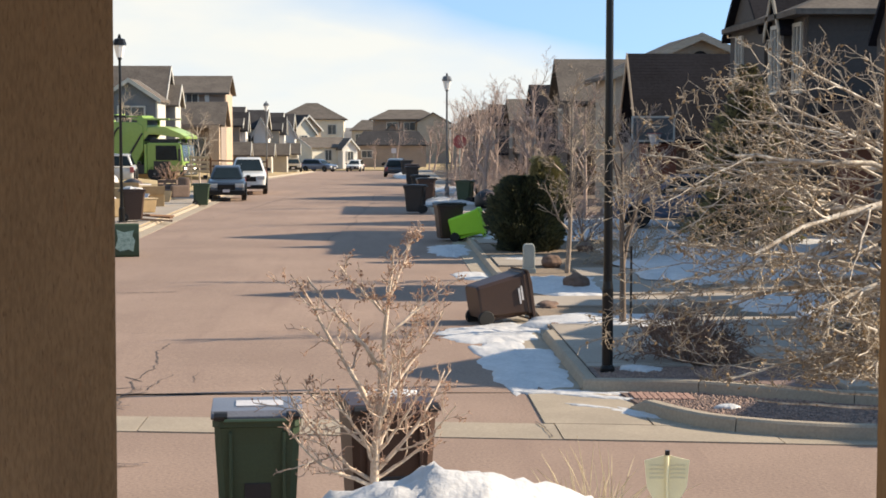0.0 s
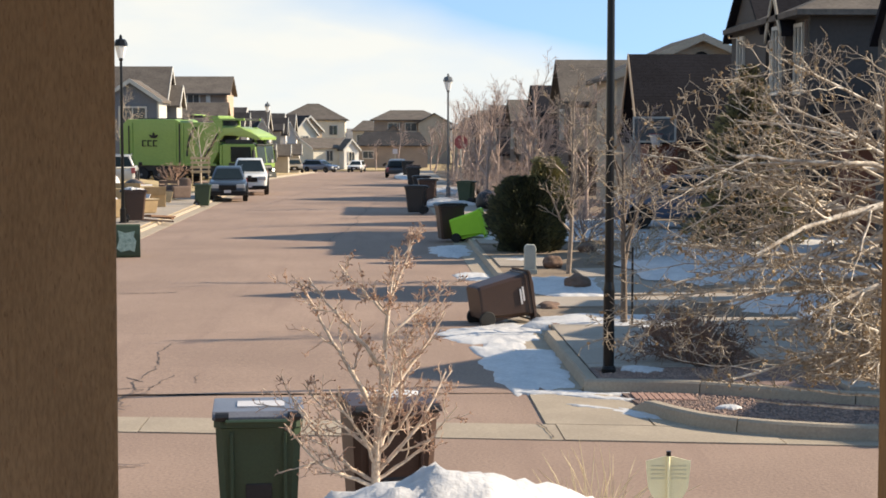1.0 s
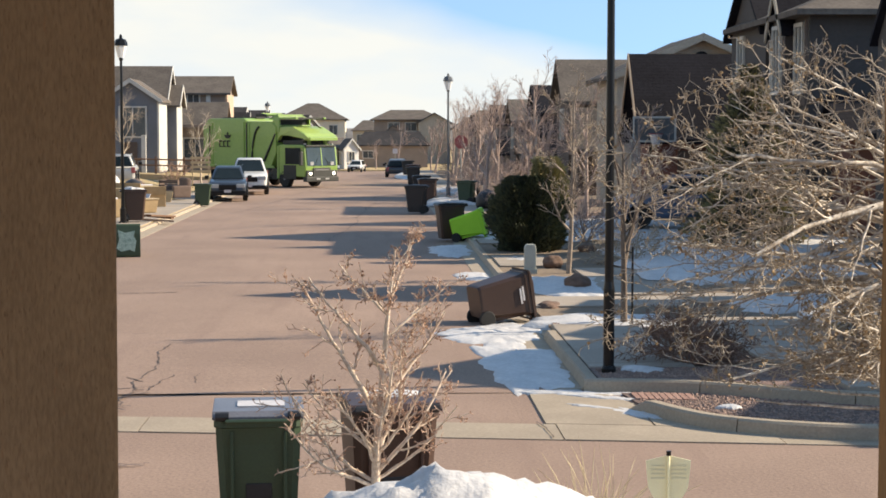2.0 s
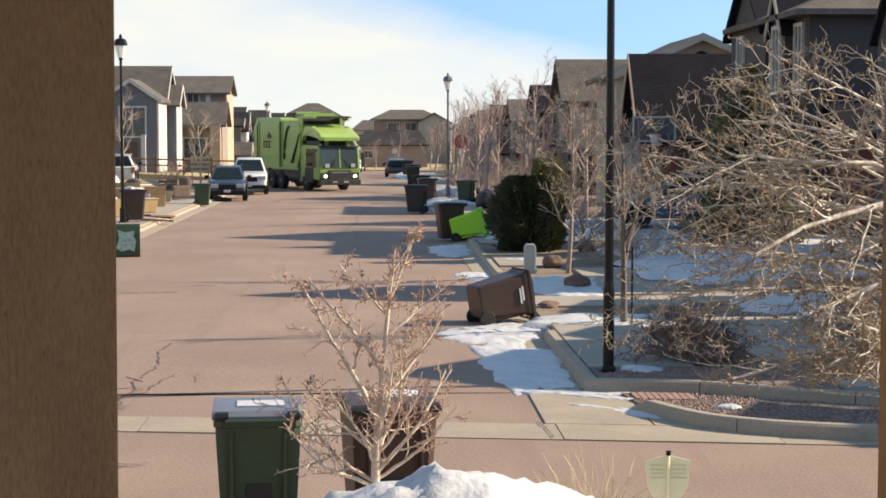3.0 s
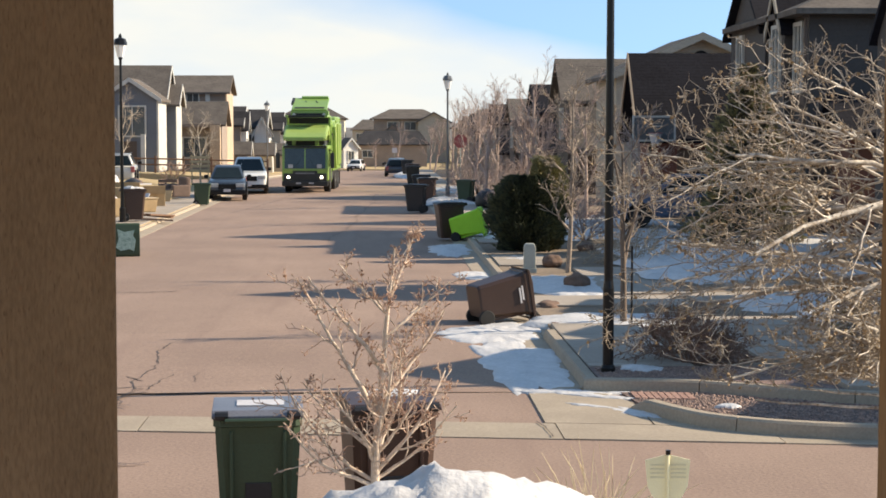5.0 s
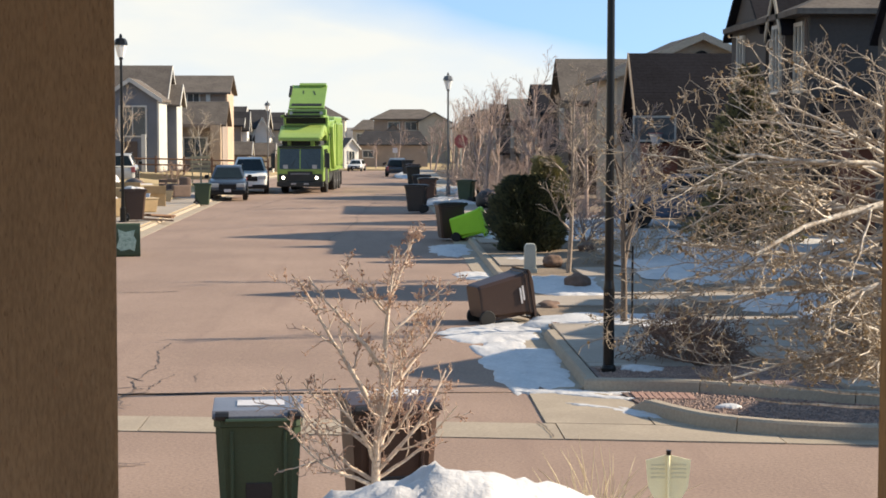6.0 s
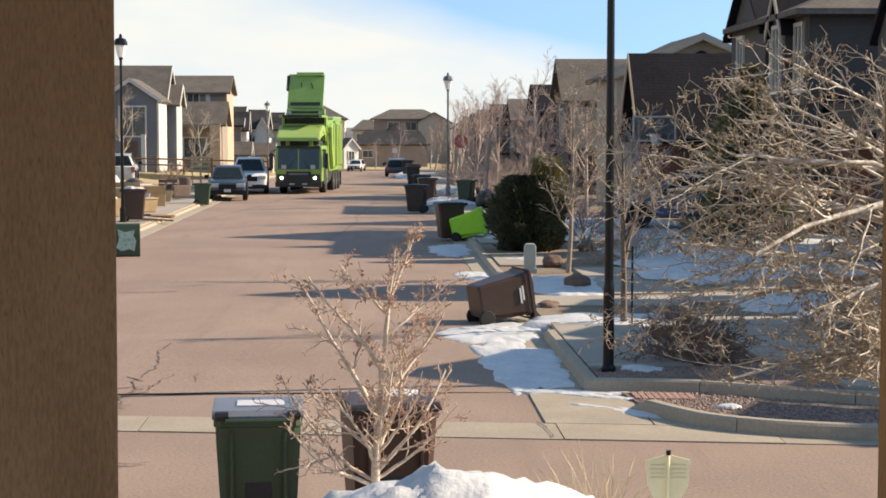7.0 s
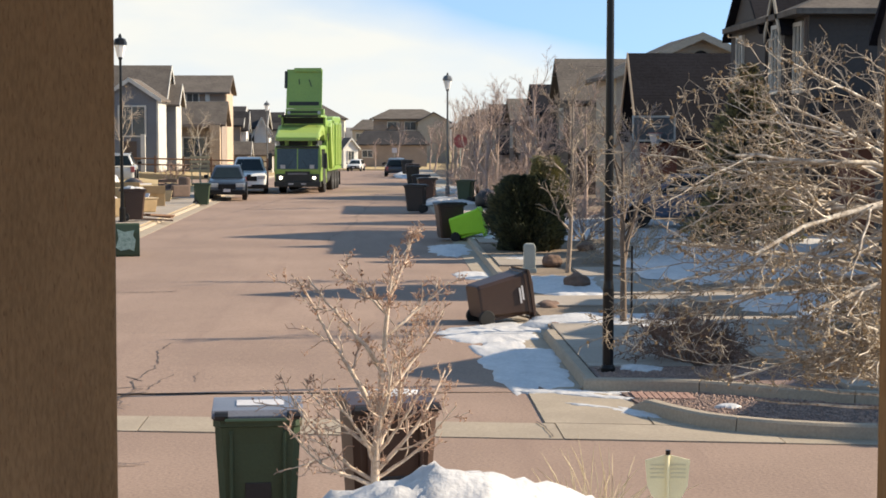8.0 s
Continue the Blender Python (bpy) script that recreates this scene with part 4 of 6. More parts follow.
for tilt in (-55, 0, 55):
    leaf = [(0.0, 0.0), (0.09, 0.14), (0.07, 0.28), (0.0, 0.40), (-0.07, 0.28), (-0.09, 0.14)]
    c, n = math.cos(radians(tilt)), math.sin(radians(tilt))
    prism([(-2.45 + u * c + v * n, 2.82 + v * c - u * n) for u, v in leaf], -1.255, -1.215, "y", bm)
part("emblem", bm, BLACK_PAINT, truck, "dark emblem of bars and leaves")
for x in (-3.7, -2.9, -2.1, -1.3, 0.1, 0.9):
    part("rib", prism([(1.2, 1.3), (1.34, 1.36), (1.34, 3.62), (1.2, 3.72)], x - 0.16, x + 0.16, "x", bevel=0.03), TRUCK_LIME, truck, "broad lime rib")
part("lift_arm", prism([(0.9, 1.3), (1.35, 1.2), (1.95, 2.3), (2.15, 3.45), (1.7, 3.65), (1.3, 2.4)], 1.24, 1.42, "y", bevel=0.03), TRUCK_LIME, truck, "lime lifting arm along the hopper")
part("tailgate", prism([(-5.0, 1.3), (-4.72, 1.3), (-4.72, 3.7), (-5.0, 3.3)], -1.05, 1.05, "y", bevel=0.04), TRUCK_GREEN, truck)
for s in (-1, 1):
    part("canopy_beam", box(1.5, 4.0, s * 1.04 - 0.08, s * 1.04 + 0.08, 3.94, 4.06, 0.02), TRUCK_GREEN, truck)
for x in (1.7, 2.6, 3.2, 3.85):
    part("canopy_bar", box(x - 0.09, x + 0.09, -0.97, 0.97, 3.95, 4.03, 0.015), TRUCK_DARK, truck)
part("canopy_deck", box(2.5, 3.95, -0.96, 0.96, 4.035, 4.06, 0.004), TRUCK_DARK, truck, "dark steel canopy plate")
part("hopper_mouth", box(2.0, 2.32, -1.08, 1.08, 2.6, 3.5, 0.02), TRUCK_DARK, truck)
part("cab", prism([(2.5, 0.7), (4.86, 0.62), (4.95, 1.22), (4.80, 2.38), (4.62, 2.48), (2.5, 2.48)], -1.2, 1.2, "y", bevel=0.06), TRUCK_GREEN, truck)
part("windshield", prism([(4.965, 1.28), (4.985, 1.28), (4.845, 2.33), (4.825, 2.33)], -1.06, 1.06, "y"), SHEEN_GLASS, truck, "split windscreen with sky sheen in its colour")
part("windshield_bar", prism([(4.98, 1.26), (5.0, 1.26), (4.86, 2.35), (4.84, 2.35)], -0.03, 0.03, "y"), TRUCK_GREEN, truck)
for s in (-1, 1):
    part("wiper", tube([(5.0, s * 0.55, 1.28), (4.95, s * 0.25, 1.75)], 0.012, 5), TRUCK_DARK, truck)
    part("sill_light", box(4.97, 5.0, s * 0.75 - 0.12, s * 0.75 + 0.12, 1.3, 1.5), LENS_CLEAR, truck)
part("visor", box(4.72, 4.92, -1.12, 1.12, 2.36, 2.46, 0.02), TRUCK_DARK, truck)
part("bumper", box(4.72, 5.05, -1.2, 1.2, 0.36, 0.64, 0.04), TRUCK_DARK, truck)
part("grille", box(4.88, 4.99, -0.64, 0.64, 0.62, 1.16, 0.02), TRUCK_DARK, truck)
part("grille_bar", box(4.97, 5.01, -0.5, 0.5, 1.0, 1.07), RIM, truck)
for s in (-1, 1):
    part("headlight", turned(lathe([(0.075, -0.04), (0.075, 0.03), (0.045, 0.06)], 16), pose(4.99, s * 0.86, 0.83, 0, 90, 0)), HEADLAMP, truck, "lit round headlamp")
    part("lamp_surround", box(4.88, 4.97, s * 0.88 - 0.24, s * 0.88 + 0.24, 0.64, 1.02, 0.03), TRUCK_DARK, truck)
    part("fog_lamp", box(5.03, 5.07, s * 0.33 - 0.13, s * 0.33 + 0.13, 0.48, 0.56), LENS_CLEAR, truck)
    part("side_window", prism([(3.1, 1.35), (4.6, 1.35), (4.5, 2.3), (3.1, 2.3)], s * 1.19 - 0.03, s * 1.19 + 0.03, "y"), GLASS, truck)
    part("door", box(2.95, 4.1, s * 1.2 - 0.02, s * 1.2 + 0.02, 0.5, 1.3, 0.01), TRUCK_DARK, truck, "dark low-entry door")
    mirror = part("mirror", box(4.75, 4.9, s * 1.42 - 0.1, s * 1.42 + 0.1, 1.3, 2.1, 0.03), TRUCK_DARK, truck)
    part("mirror_arm", tube([(4.7, s * 1.18, 2.25), (4.85, s * 1.42, 2.2), (4.85, s * 1.42, 2.05)], 0.02, 6), TRUCK_DARK, mirror)
    # lifting arm, bent over the cab
    arm = part("arm", prism([(1.5, 2.4), (1.95, 2.3), (2.55, 3.0), (3.6, 3.25), (4.85, 2.72), (5.0, 2.95), (3.7, 3.52), (2.3, 3.42)], s * 1.02 - 0.11, s * 1.02 + 0.11, "y", bevel=0.03), TRUCK_LIME, truck)
    part("arm_ram", tube([(1.2, s * 1.3, 1.5), (2.2, s * 1.2, 3.1)], 0.07, 8), TRUCK_DARK, arm)
    part("marker_light", box(4.6, 4.72, s * 1.0 - 0.06, s * 1.0 + 0.06, 2.48, 2.56), LENS_CLEAR, truck)
# carried container: curved lime hood over the cab
hood = [(2.35, 3.50), (3.2, 3.54), (4.0, 3.40), (4.7, 3.12), (5.12, 2.86), (5.08, 2.74), (4.3, 2.86), (3.2, 3.0), (2.35, 3.0)]
hood_ob = part("hood", prism(hood, -1.1, 1.1, "y", bevel=0.05), TRUCK_LIME, truck, "bright lime curved container over the cab")
part("hood_lip", prism([(5.0, 2.72), (5.14, 2.72), (5.14, 2.9), (5.0, 2.95)], -1.0, 1.0, "y", bevel=0.02), TRUCK_GREEN, hood_ob)
part("roof_rack", box(2.6, 4.5, -1.0, 1.0, 2.48, 2.72, 0.03), TRUCK_DARK, truck)
for s in (-1, 1):
    part("rack_bracket", box(4.35, 4.6, s * 0.6 - 0.1, s * 0.6 + 0.1, 2.48, 2.76, 0.02), TRUCK_GREEN, truck)
part("front_panel", box(1.95, 2.36, -1.06, 1.06, 3.56, 3.94, 0.02), TRUCK_DARK, truck, "dark hopper opening")
for s in (-1, 1):
    part("hopper_cheek", box(1.9, 2.5, s * 1.12 - 0.06, s * 1.12 + 0.06, 3.2, 3.96, 0.03), TRUCK_GREEN, truck)
part("hopper_sill", box(2.36, 2.5, -1.05, 1.05, 3.52, 3.62, 0.02), TRUCK_GREEN, truck)
part("catwalk", box(-4.2, -0.8, -0.3, 0.3, 4.0, 4.1), TRUCK_DARK, truck)
FRAME_AT = (2.0, 0.0, 3.8)
lid_frame = part("lid_frame", box(-0.25, 0.2, -0.98, 1.05, 0.0, 0.32, 0.03), TRUCK_GREEN, truck, "green frame that lifts the lid")
lid_frame.matrix_basis = pose(*FRAME_AT)
part("slot", box(0.19, 0.22, -0.8, 0.85, 0.1, 0.2), TRUCK_DARK, lid_frame)
for s in (-1, 1):
    part("work_lamp", turned(lathe([(0.09, -0.03), (0.09, 0.03)], 12), pose(0.24, s * 0.8, 0.12, 0, 90, 0)), LENS_CLEAR, lid_frame)
LID_AT = (2.1, 0.0, 4.13)
lid = part("lid", box(-2.1, 0.0, -0.95, 0.95, 0.0, 0.1, 0.02), TRUCK_GREEN, truck, "green hopper lid that swings up")
lid.matrix_basis = pose(*LID_AT)
part("lid_lip", box(-2.16, -1.95, -0.55, 0.9, 0.06, 0.2, 0.02), TRUCK_GREEN, lid)
part("lid_slot", box(-0.35, -0.15, -0.8, 0.8, 0.098, 0.125, 0.004), TRUCK_DARK, lid)
part("lid_cylinder", box(-2.0, -1.1, -1.06, -0.9, -0.02, 0.14, 0.02), TRUCK_DARK, lid)
part("lid_scratch", box(-1.6, -1.3, -0.15, -0.10, 0.098, 0.112, 0, None, pose(0, 0, 0, 0, 0, 6)), TRUCK_DARK, lid)
part("lid_scratch", box(-1.5, -1.1, 0.2, 0.25, 0.098, 0.112, 0, None, pose(-0.05, 0.5, 0, 0, 0, 18)), TRUCK_DARK, lid)
for s in (-1, 1):
    part("fuel_tank", tube([(0.2, s * 0.85, 0.72), (1.7, s * 0.85, 0.72)], 0.3, 14), TRUCK_DARK, truck)
    part("tool_box", box(1.75, 2.3, s * 0.85 - 0.28, s * 0.85 + 0.28, 0.45, 1.05, 0.03), TRUCK_DARK, truck)
    part("mud_flap", box(-4.2, -4.17, s * 1.03 - 0.2, s * 1.03 + 0.2, 0.2, 0.95), RUBBER, truck)
TRUCK_WHEELS = [wheel(truck, x, s * 1.03, 0.5, 0.34) for s in (-1, 1) for x in (3.0, -0.75, -2.1, -3.4)]
for x in (3.0, -0.75, -2.1, -3.4):
    part("axle", tube([(x, -0.9, 0.5), (x, 0.9, 0.5)], 0.1, 10), TRUCK_DARK, truck)


# ---------------------------------------------------------------- parked cars: forward is +x
def car(m, paint, label, size=(4.7, 1.85, 1.7), pickup=False, lit=False, group="parked cars"):
    L, W, H = size
    c = thing("pickup" if pickup else "car", m, label, "car", group)
    l, w, k = L / 2, W / 2, H
    hood, beltz, top = 0.57 * k, 0.63 * k, k
    lower = [(-l, 0.30), (l - 0.05, 0.28), (l, 0.45), (l - 0.04, hood - 0.12), (l - 0.25, hood), (0.24 * L, beltz), (-l + 0.12, beltz), (-l, 0.55 * k)]
    shell = prism(lower, -w, w, "y", bevel=0.13)
    for v in shell.verts:                                  # nose and tail drawn in, sides leaning in above the waist
        v.co.y *= 1 - 0.13 * max(0, (abs(v.co.x) - l + 0.35) / 0.35) - 0.05 * max(0, min(1, (v.co.z - 0.45 * k) / (0.2 * k)))
        if v.co.x > 0.2 * L and v.co.z > hood - 0.06:
            v.co.z += 0.05 * (1 - (v.co.y / w) ** 2)
    part("body", shell, CAR[paint], c, "", True)
    for s in (-1, 1):
        for x in (0.31 * L, -0.31 * L):
            part("wheel_arch", tube([(x, s * (w - 0.1), 0.25 * k), (x, s * (w + 0.004), 0.25 * k)], 0.237 * k, 20), BLACK_PAINT, c)
        if not pickup:
            part("roof_rail", tube([(-0.05 * L, s * (w * 0.7), top - 0.01), (-0.04 * L, s * (w * 0.7), top + 0.035), (-0.38 * L, s * (w * 0.7), top + 0.035)], 0.018, 6), BLACK_PAINT, c)
    back = -0.1 * L if pickup else -l + 0.15
    cab = [(0.25 * L, beltz - 0.02), (0.09 * L, top - 0.06), (0.05 * L, top), (back + 0.28, top), (back + 0.18, top - 0.05), (back, beltz - 0.02)]
    bm = prism(cab, -w + 0.1, w - 0.1, "y", bevel=0.09)
    for v in bm.verts:
        v.co.y *= 1 - 0.27 * max(0, v.co.z - beltz) / (top - beltz)
    part("cabin", bm, CAR[paint], c, "", True)
    x0, x1, zb, zt = 0.245 * L, 0.10 * L, beltz + 0.03, top - 0.10
    def screen(xa, xb, off):
        bm = bmesh.new()
        vs = [bm.verts.new(p) for p in ((xa + off, -w + 0.2, zb), (xa + off, w - 0.2, zb), (xb + off, w - 0.40, zt), (xb + off, -w + 0.40, zt))]
        vt = [bm.verts.new(v.co + Vector((-0.03 if off > 0 else 0.03, 0, -0.03))) for v in vs]
        bm.faces.new(vs), bm.faces.new(vt[::-1])
        for i in range(4):
            bm.faces.new((vs[i], vs[(i + 1) % 4], vt[(i + 1) % 4], vt[i]))
        return bm
    part("windscreen", screen(x0, x1, 0.03), GLASS, c)
    part("rear_window", screen(back + 0.02, back + 0.16, -0.03), GLASS, c)
    for s in (-1, 1):
        side = prism([(0.18 * L, beltz + 0.03), (0.06 * L, zt + 0.02), (back + 0.32, zt + 0.02), (back + 0.22, beltz + 0.03)], s * (w - 0.115) - 0.02, s * (w - 0.115) + 0.02, "y")
        for v in side.verts:
            v.co.y -= s * 0.205 * max(0, v.co.z - beltz) / (top - beltz)
        part("side_window", side, GLASS, c)
        part("headlight", box(l - 0.14, l + 0.0, s * (w - 0.3) - 0.2, s * (w - 0.3) + 0.2, hood - 0.28, hood - 0.1, 0.03), HEADLAMP if lit else LENS_CLEAR, c)
        part("tail_light", box(-l - 0.01, -l + 0.1, s * (w - 0.15) - 0.1, s * (w - 0.15) + 0.1, beltz - 0.35, beltz - 0.05, 0.02), RED_SIGN, c)
        part("mirror", box(0.17 * L, 0.17 * L + 0.12, s * (w + 0.1) - 0.1, s * (w + 0.1) + 0.1, beltz, beltz + 0.17, 0.03), BLACK_PAINT, c)
        for x in (0.31 * L, -0.31 * L):
            wheel(c, x, s * (w - 0.1), 0.21 * k, 0.23)
    part("grille", box(l - 0.05, l + 0.012, -w * 0.45, w * 0.45, hood - 0.38, hood - 0.14, 0.01), BLACK_PAINT, c)
    part("bumper", box(l - 0.1, l + 0.05, -w + 0.06, w - 0.06, 0.30, 0.5, 0.03), BLACK_PAINT, c)
    part("number_plate", box(l + 0.05, l + 0.06, -0.16, 0.16, 0.42, 0.55), STICKER, c)
    if pickup:
        part("load_bed", box(-l + 0.15, back - 0.05, -w + 0.15, w - 0.15, beltz - 0.02, beltz + 0.01), BLACK_PAINT, c)
    return c


car(pose(-7.2, 78.4, 0.02, 0, 0, -86), "black", "black sport utility car parked at the kerb", (4.6, 1.80, 1.60))
car(pose(-6.83, 86.5, 0.02, 0, 0, -86.5), "white", "white pickup parked behind the black car", (5.6, 1.95, 1.86), True)
car(pose(-13.75, 87.5, 0.42, 0, 0, 96), "silver", "silver car on the driveway", (4.6, 1.85, 1.65))
car(pose(-7.2, 199.5, gz(199) + 0.02, 0, 0, -35), "blue", "blue car parked near the junction", (4.6, 1.8, 1.5))
car(pose(-2.9, 206.5, gz(206) + 0.02, 0, 0, 262), "white", "white car at the junction", (4.6, 1.8, 1.45))
car(pose(-9.2, 178, gz(178) + 0.1, 0, 0, -88), "gold", "tan car parked far down the street", (4.6, 1.8, 1.5))
car(pose(1.3, 126, gz(126) + 0.02, 0, 0, 90), "black", "dark car parked along the shaded kerb", (4.5, 1.75, 1.35))
car(pose(1.5, 140.5, gz(140) + 0.02, 0, 0, 90), "black", "dark car parked along the shaded kerb", (4.7, 1.85, 1.45))
car(pose(9.3, 50.0, 0.35, 0, 0, 180), "blue", "blue car on the driveway under the trees", (4.7, 1.85, 1.6))


# ---------------------------------------------------------------- wheeled bins: the hinge, handle and wheels are at -y
def bin_thing(m, body, lid_mat, label, scale=1.0, marked=False, lettered=False, group="wheeled bins at the kerb"):
    b = thing("wheeled_bin", m @ Matrix.Scale(scale, 4), label, "bin", group)
    bm = bmesh.new()
    rings = []
    for z, w, f, r in ((0.06, 0.27, 0.28, 0.25), (0.10, 0.28, 0.30, 0.27), (0.80, 0.318, 0.37, 0.33), (0.93, 0.322, 0.39, 0.35), (0.94, 0.335, 0.41, 0.37), (1.0, 0.335, 0.41, 0.37)):
        ring = []
        for sx, sy in ((-1, -1), (1, -1), (1, 1), (-1, 1)):
            y = f if sy > 0 else r
            for dx, dy in (((0.0, 0.05), (0.05, 0.0)) if sx * sy > 0 else ((0.05, 0.0), (0.0, 0.05))):
                ring.append(bm.verts.new((sx * (w - dx), sy * (y - dy), z)))
        rings.append(ring)
    for p, q in zip(rings, rings[1:]):
        for k in range(8):
            bm.faces.new((p[k], p[(k + 1) % 8], q[(k + 1) % 8], q[k]))
    bm.faces.new(rings[0][::-1]), bm.faces.new(rings[-1])
    bmesh.ops.recalc_face_normals(bm, faces=bm.faces[:])
    part("body", bm, body, b)
    lid_p = [(-0.41, 1.005), (-0.41, 1.028), (-0.34, 1.062), (0.2, 1.075), (0.40, 1.045), (0.44, 1.005)]
    lo = part("lid", prism(lid_p, -0.345, 0.345, "x", bevel=0.008), lid_mat, b)
    if lettered:
        for k in range(2):
            part("text_bar", box(-0.336, -0.30, -0.13 + 0.05 * k, 0.14 + 0.03 * k, 0.80 + 0.05 * k, 0.83 + 0.05 * k, 0), STICKER, b, "pale bars of lettering")
    if marked:
        part("sticker", box(-0.16, 0.2, -0.16, 0.06, 1.071, 1.0785, 0, None, pose(0, 0, 0.0, 1.38)), STICKER, lo, "pale paper label")
    part("handle", tube([(-0.24, -0.36, 0.98), (-0.24, -0.45, 1.0), (0.24, -0.45, 1.0), (0.24, -0.36, 0.98)], 0.018, 6), body, b)
    for s in (-1, 1):
        part("hinge", tube([(s * 0.27 - 0.05, -0.40, 1.03), (s * 0.27 + 0.05, -0.40, 1.03)], 0.035, 8), BIN_BLACK, b)
        wheel(b, s * 0.0, 0, 0.145, 0.06, "wheel").matrix_basis = pose(s * 0.285, -0.28, 0.145, 0, 0, 90)
        part("rib", box(s * 0.2 - 0.012, s * 0.2 + 0.012, -0.36, -0.30, 0.3, 0.9, 0.004), body, b)
    part("axle", tube([(-0.27, -0.27, 0.13), (0.27, -0.27, 0.13)], 0.015, 6), BIN_BLACK, b)
    part("foot_pad", box(-0.1, 0.1, -0.31, -0.24, 0.28, 0.5, 0.01), BIN_BLACK, b)
    return b


bin_thing(pose(-0.985, 13.15, 0.0, 0, 0, 4), BIN_GREEN, LID_GREY, "dark green wheeled bin with a grey lid and paper label", 1.04, True)
bin_thing(pose(0.06, 13.3, 0.0, 0, 0, 10), BIN_BROWN, BIN_BROWN, "brown wheeled bin with snow on its lid", 1.06)
snow(0.06, 13.42, 0.29, 0.20, 0.022, 1.135, 30, 10, 0.15, "snow_cap", "thin snow lying on the bin lid")
snow(-8.5, 57.0, 0.34, 0.33, 0.10, 0.15 + 1.13, 33, 10, 0.3, "snow_cap", "pale snow heaped on the bin lid")
snow(-6.8, 43.6, 0.30, 0.45, 0.05, 0.76, 36, 8, 0.35, "snow_cap", "thin snow on the fallen bin")
# toppled bins lie on their wheeled side


def laid(x, y, z, turn, tilt):
    """The pose of a bin lying on its wheels, its lid end pointing along turn (degrees from +x), raised by tilt."""
    flat = Matrix(((0, 0, 1, 0), (1, 0, 0, 0), (0, 1, 0, 0), (0, 0, 0, 1)))
    return pose(x, y, z, 0, 0, turn) @ pose(0, 0, 0, 0, -tilt, 0) @ flat


bin_thing(laid(1.55, 27.75, 0.355, 20, 9), BIN_BROWN, BIN_BROWN, "brown wheeled bin tipped over in the gutter", 0.98, lettered=True)
bin_thing(laid(2.1, 48.5, 0.38, -12, 14), BIN_LIME, BIN_LIME, "bright lime wheeled bin tipped over on the verge", 0.98)
fallen = bin_thing(laid(-6.75, 43.9, 0.42, -82, 0), BIN_GREEN, BIN_GREEN, "green wheeled bin lying on its side", 1.05)
part("lid_panel", prism([(-0.24, -0.16), (-0.12, -0.25), (0.08, -0.20), (0.2, -0.26), (0.25, 0.02), (0.18, 0.13), (0.22, 0.27), (-0.02, 0.22), (-0.2, 0.29), (-0.17, 0.05)], 1.06, 1.084, "z"), PALE_MINT, fallen, "scuffed pale lid panel")
for x, y, a, kind, lidm, lab in ((2.1, 48.9, 100, BIN_BROWN, BIN_BLACK, "brown wheeled bin standing in the gutter"), (1.45, 65.0, 80, BIN_BLACK, BIN_BLACK, "black wheeled bin standing in the gutter"),
                                 (2.15, 74.0, 95, BIN_BROWN, BIN_BLACK, "brown wheeled bin standing by the kerb"), (2.0, 79.0, 90, BIN_BLACK, BIN_BLACK, "black wheeled bin by the kerb"),
                                 (3.75, 71, 70, BIN_GREEN, BIN_GREEN, "dark green wheeled bin on the verge"), (2.0, 98, 90, BIN_BLACK, BIN_BLACK, "dark wheeled bin far down the kerb"),
                                 (2.1, 104, 90, BIN_BROWN, BIN_BROWN, "dark wheeled bin far down the kerb"), (2.0, 118, 90, BIN_BLACK, BIN_BLACK, "dark wheeled bin far down the kerb"),
                                 (-7.66, 71.2, -85, BIN_GREEN, BIN_GREEN, "green wheeled bin at the sunny kerb"), (-8.5, 57.0, -80, BIN_BROWN, BIN_BROWN, "brown wheeled bin on the pavement")):
    bin_thing(pose(x, y, 0.15 if x < XL or x > XR else 0.02, 0, 0, a), kind, lidm, lab, 0.93 if kind is BIN_GREEN else 1.06)


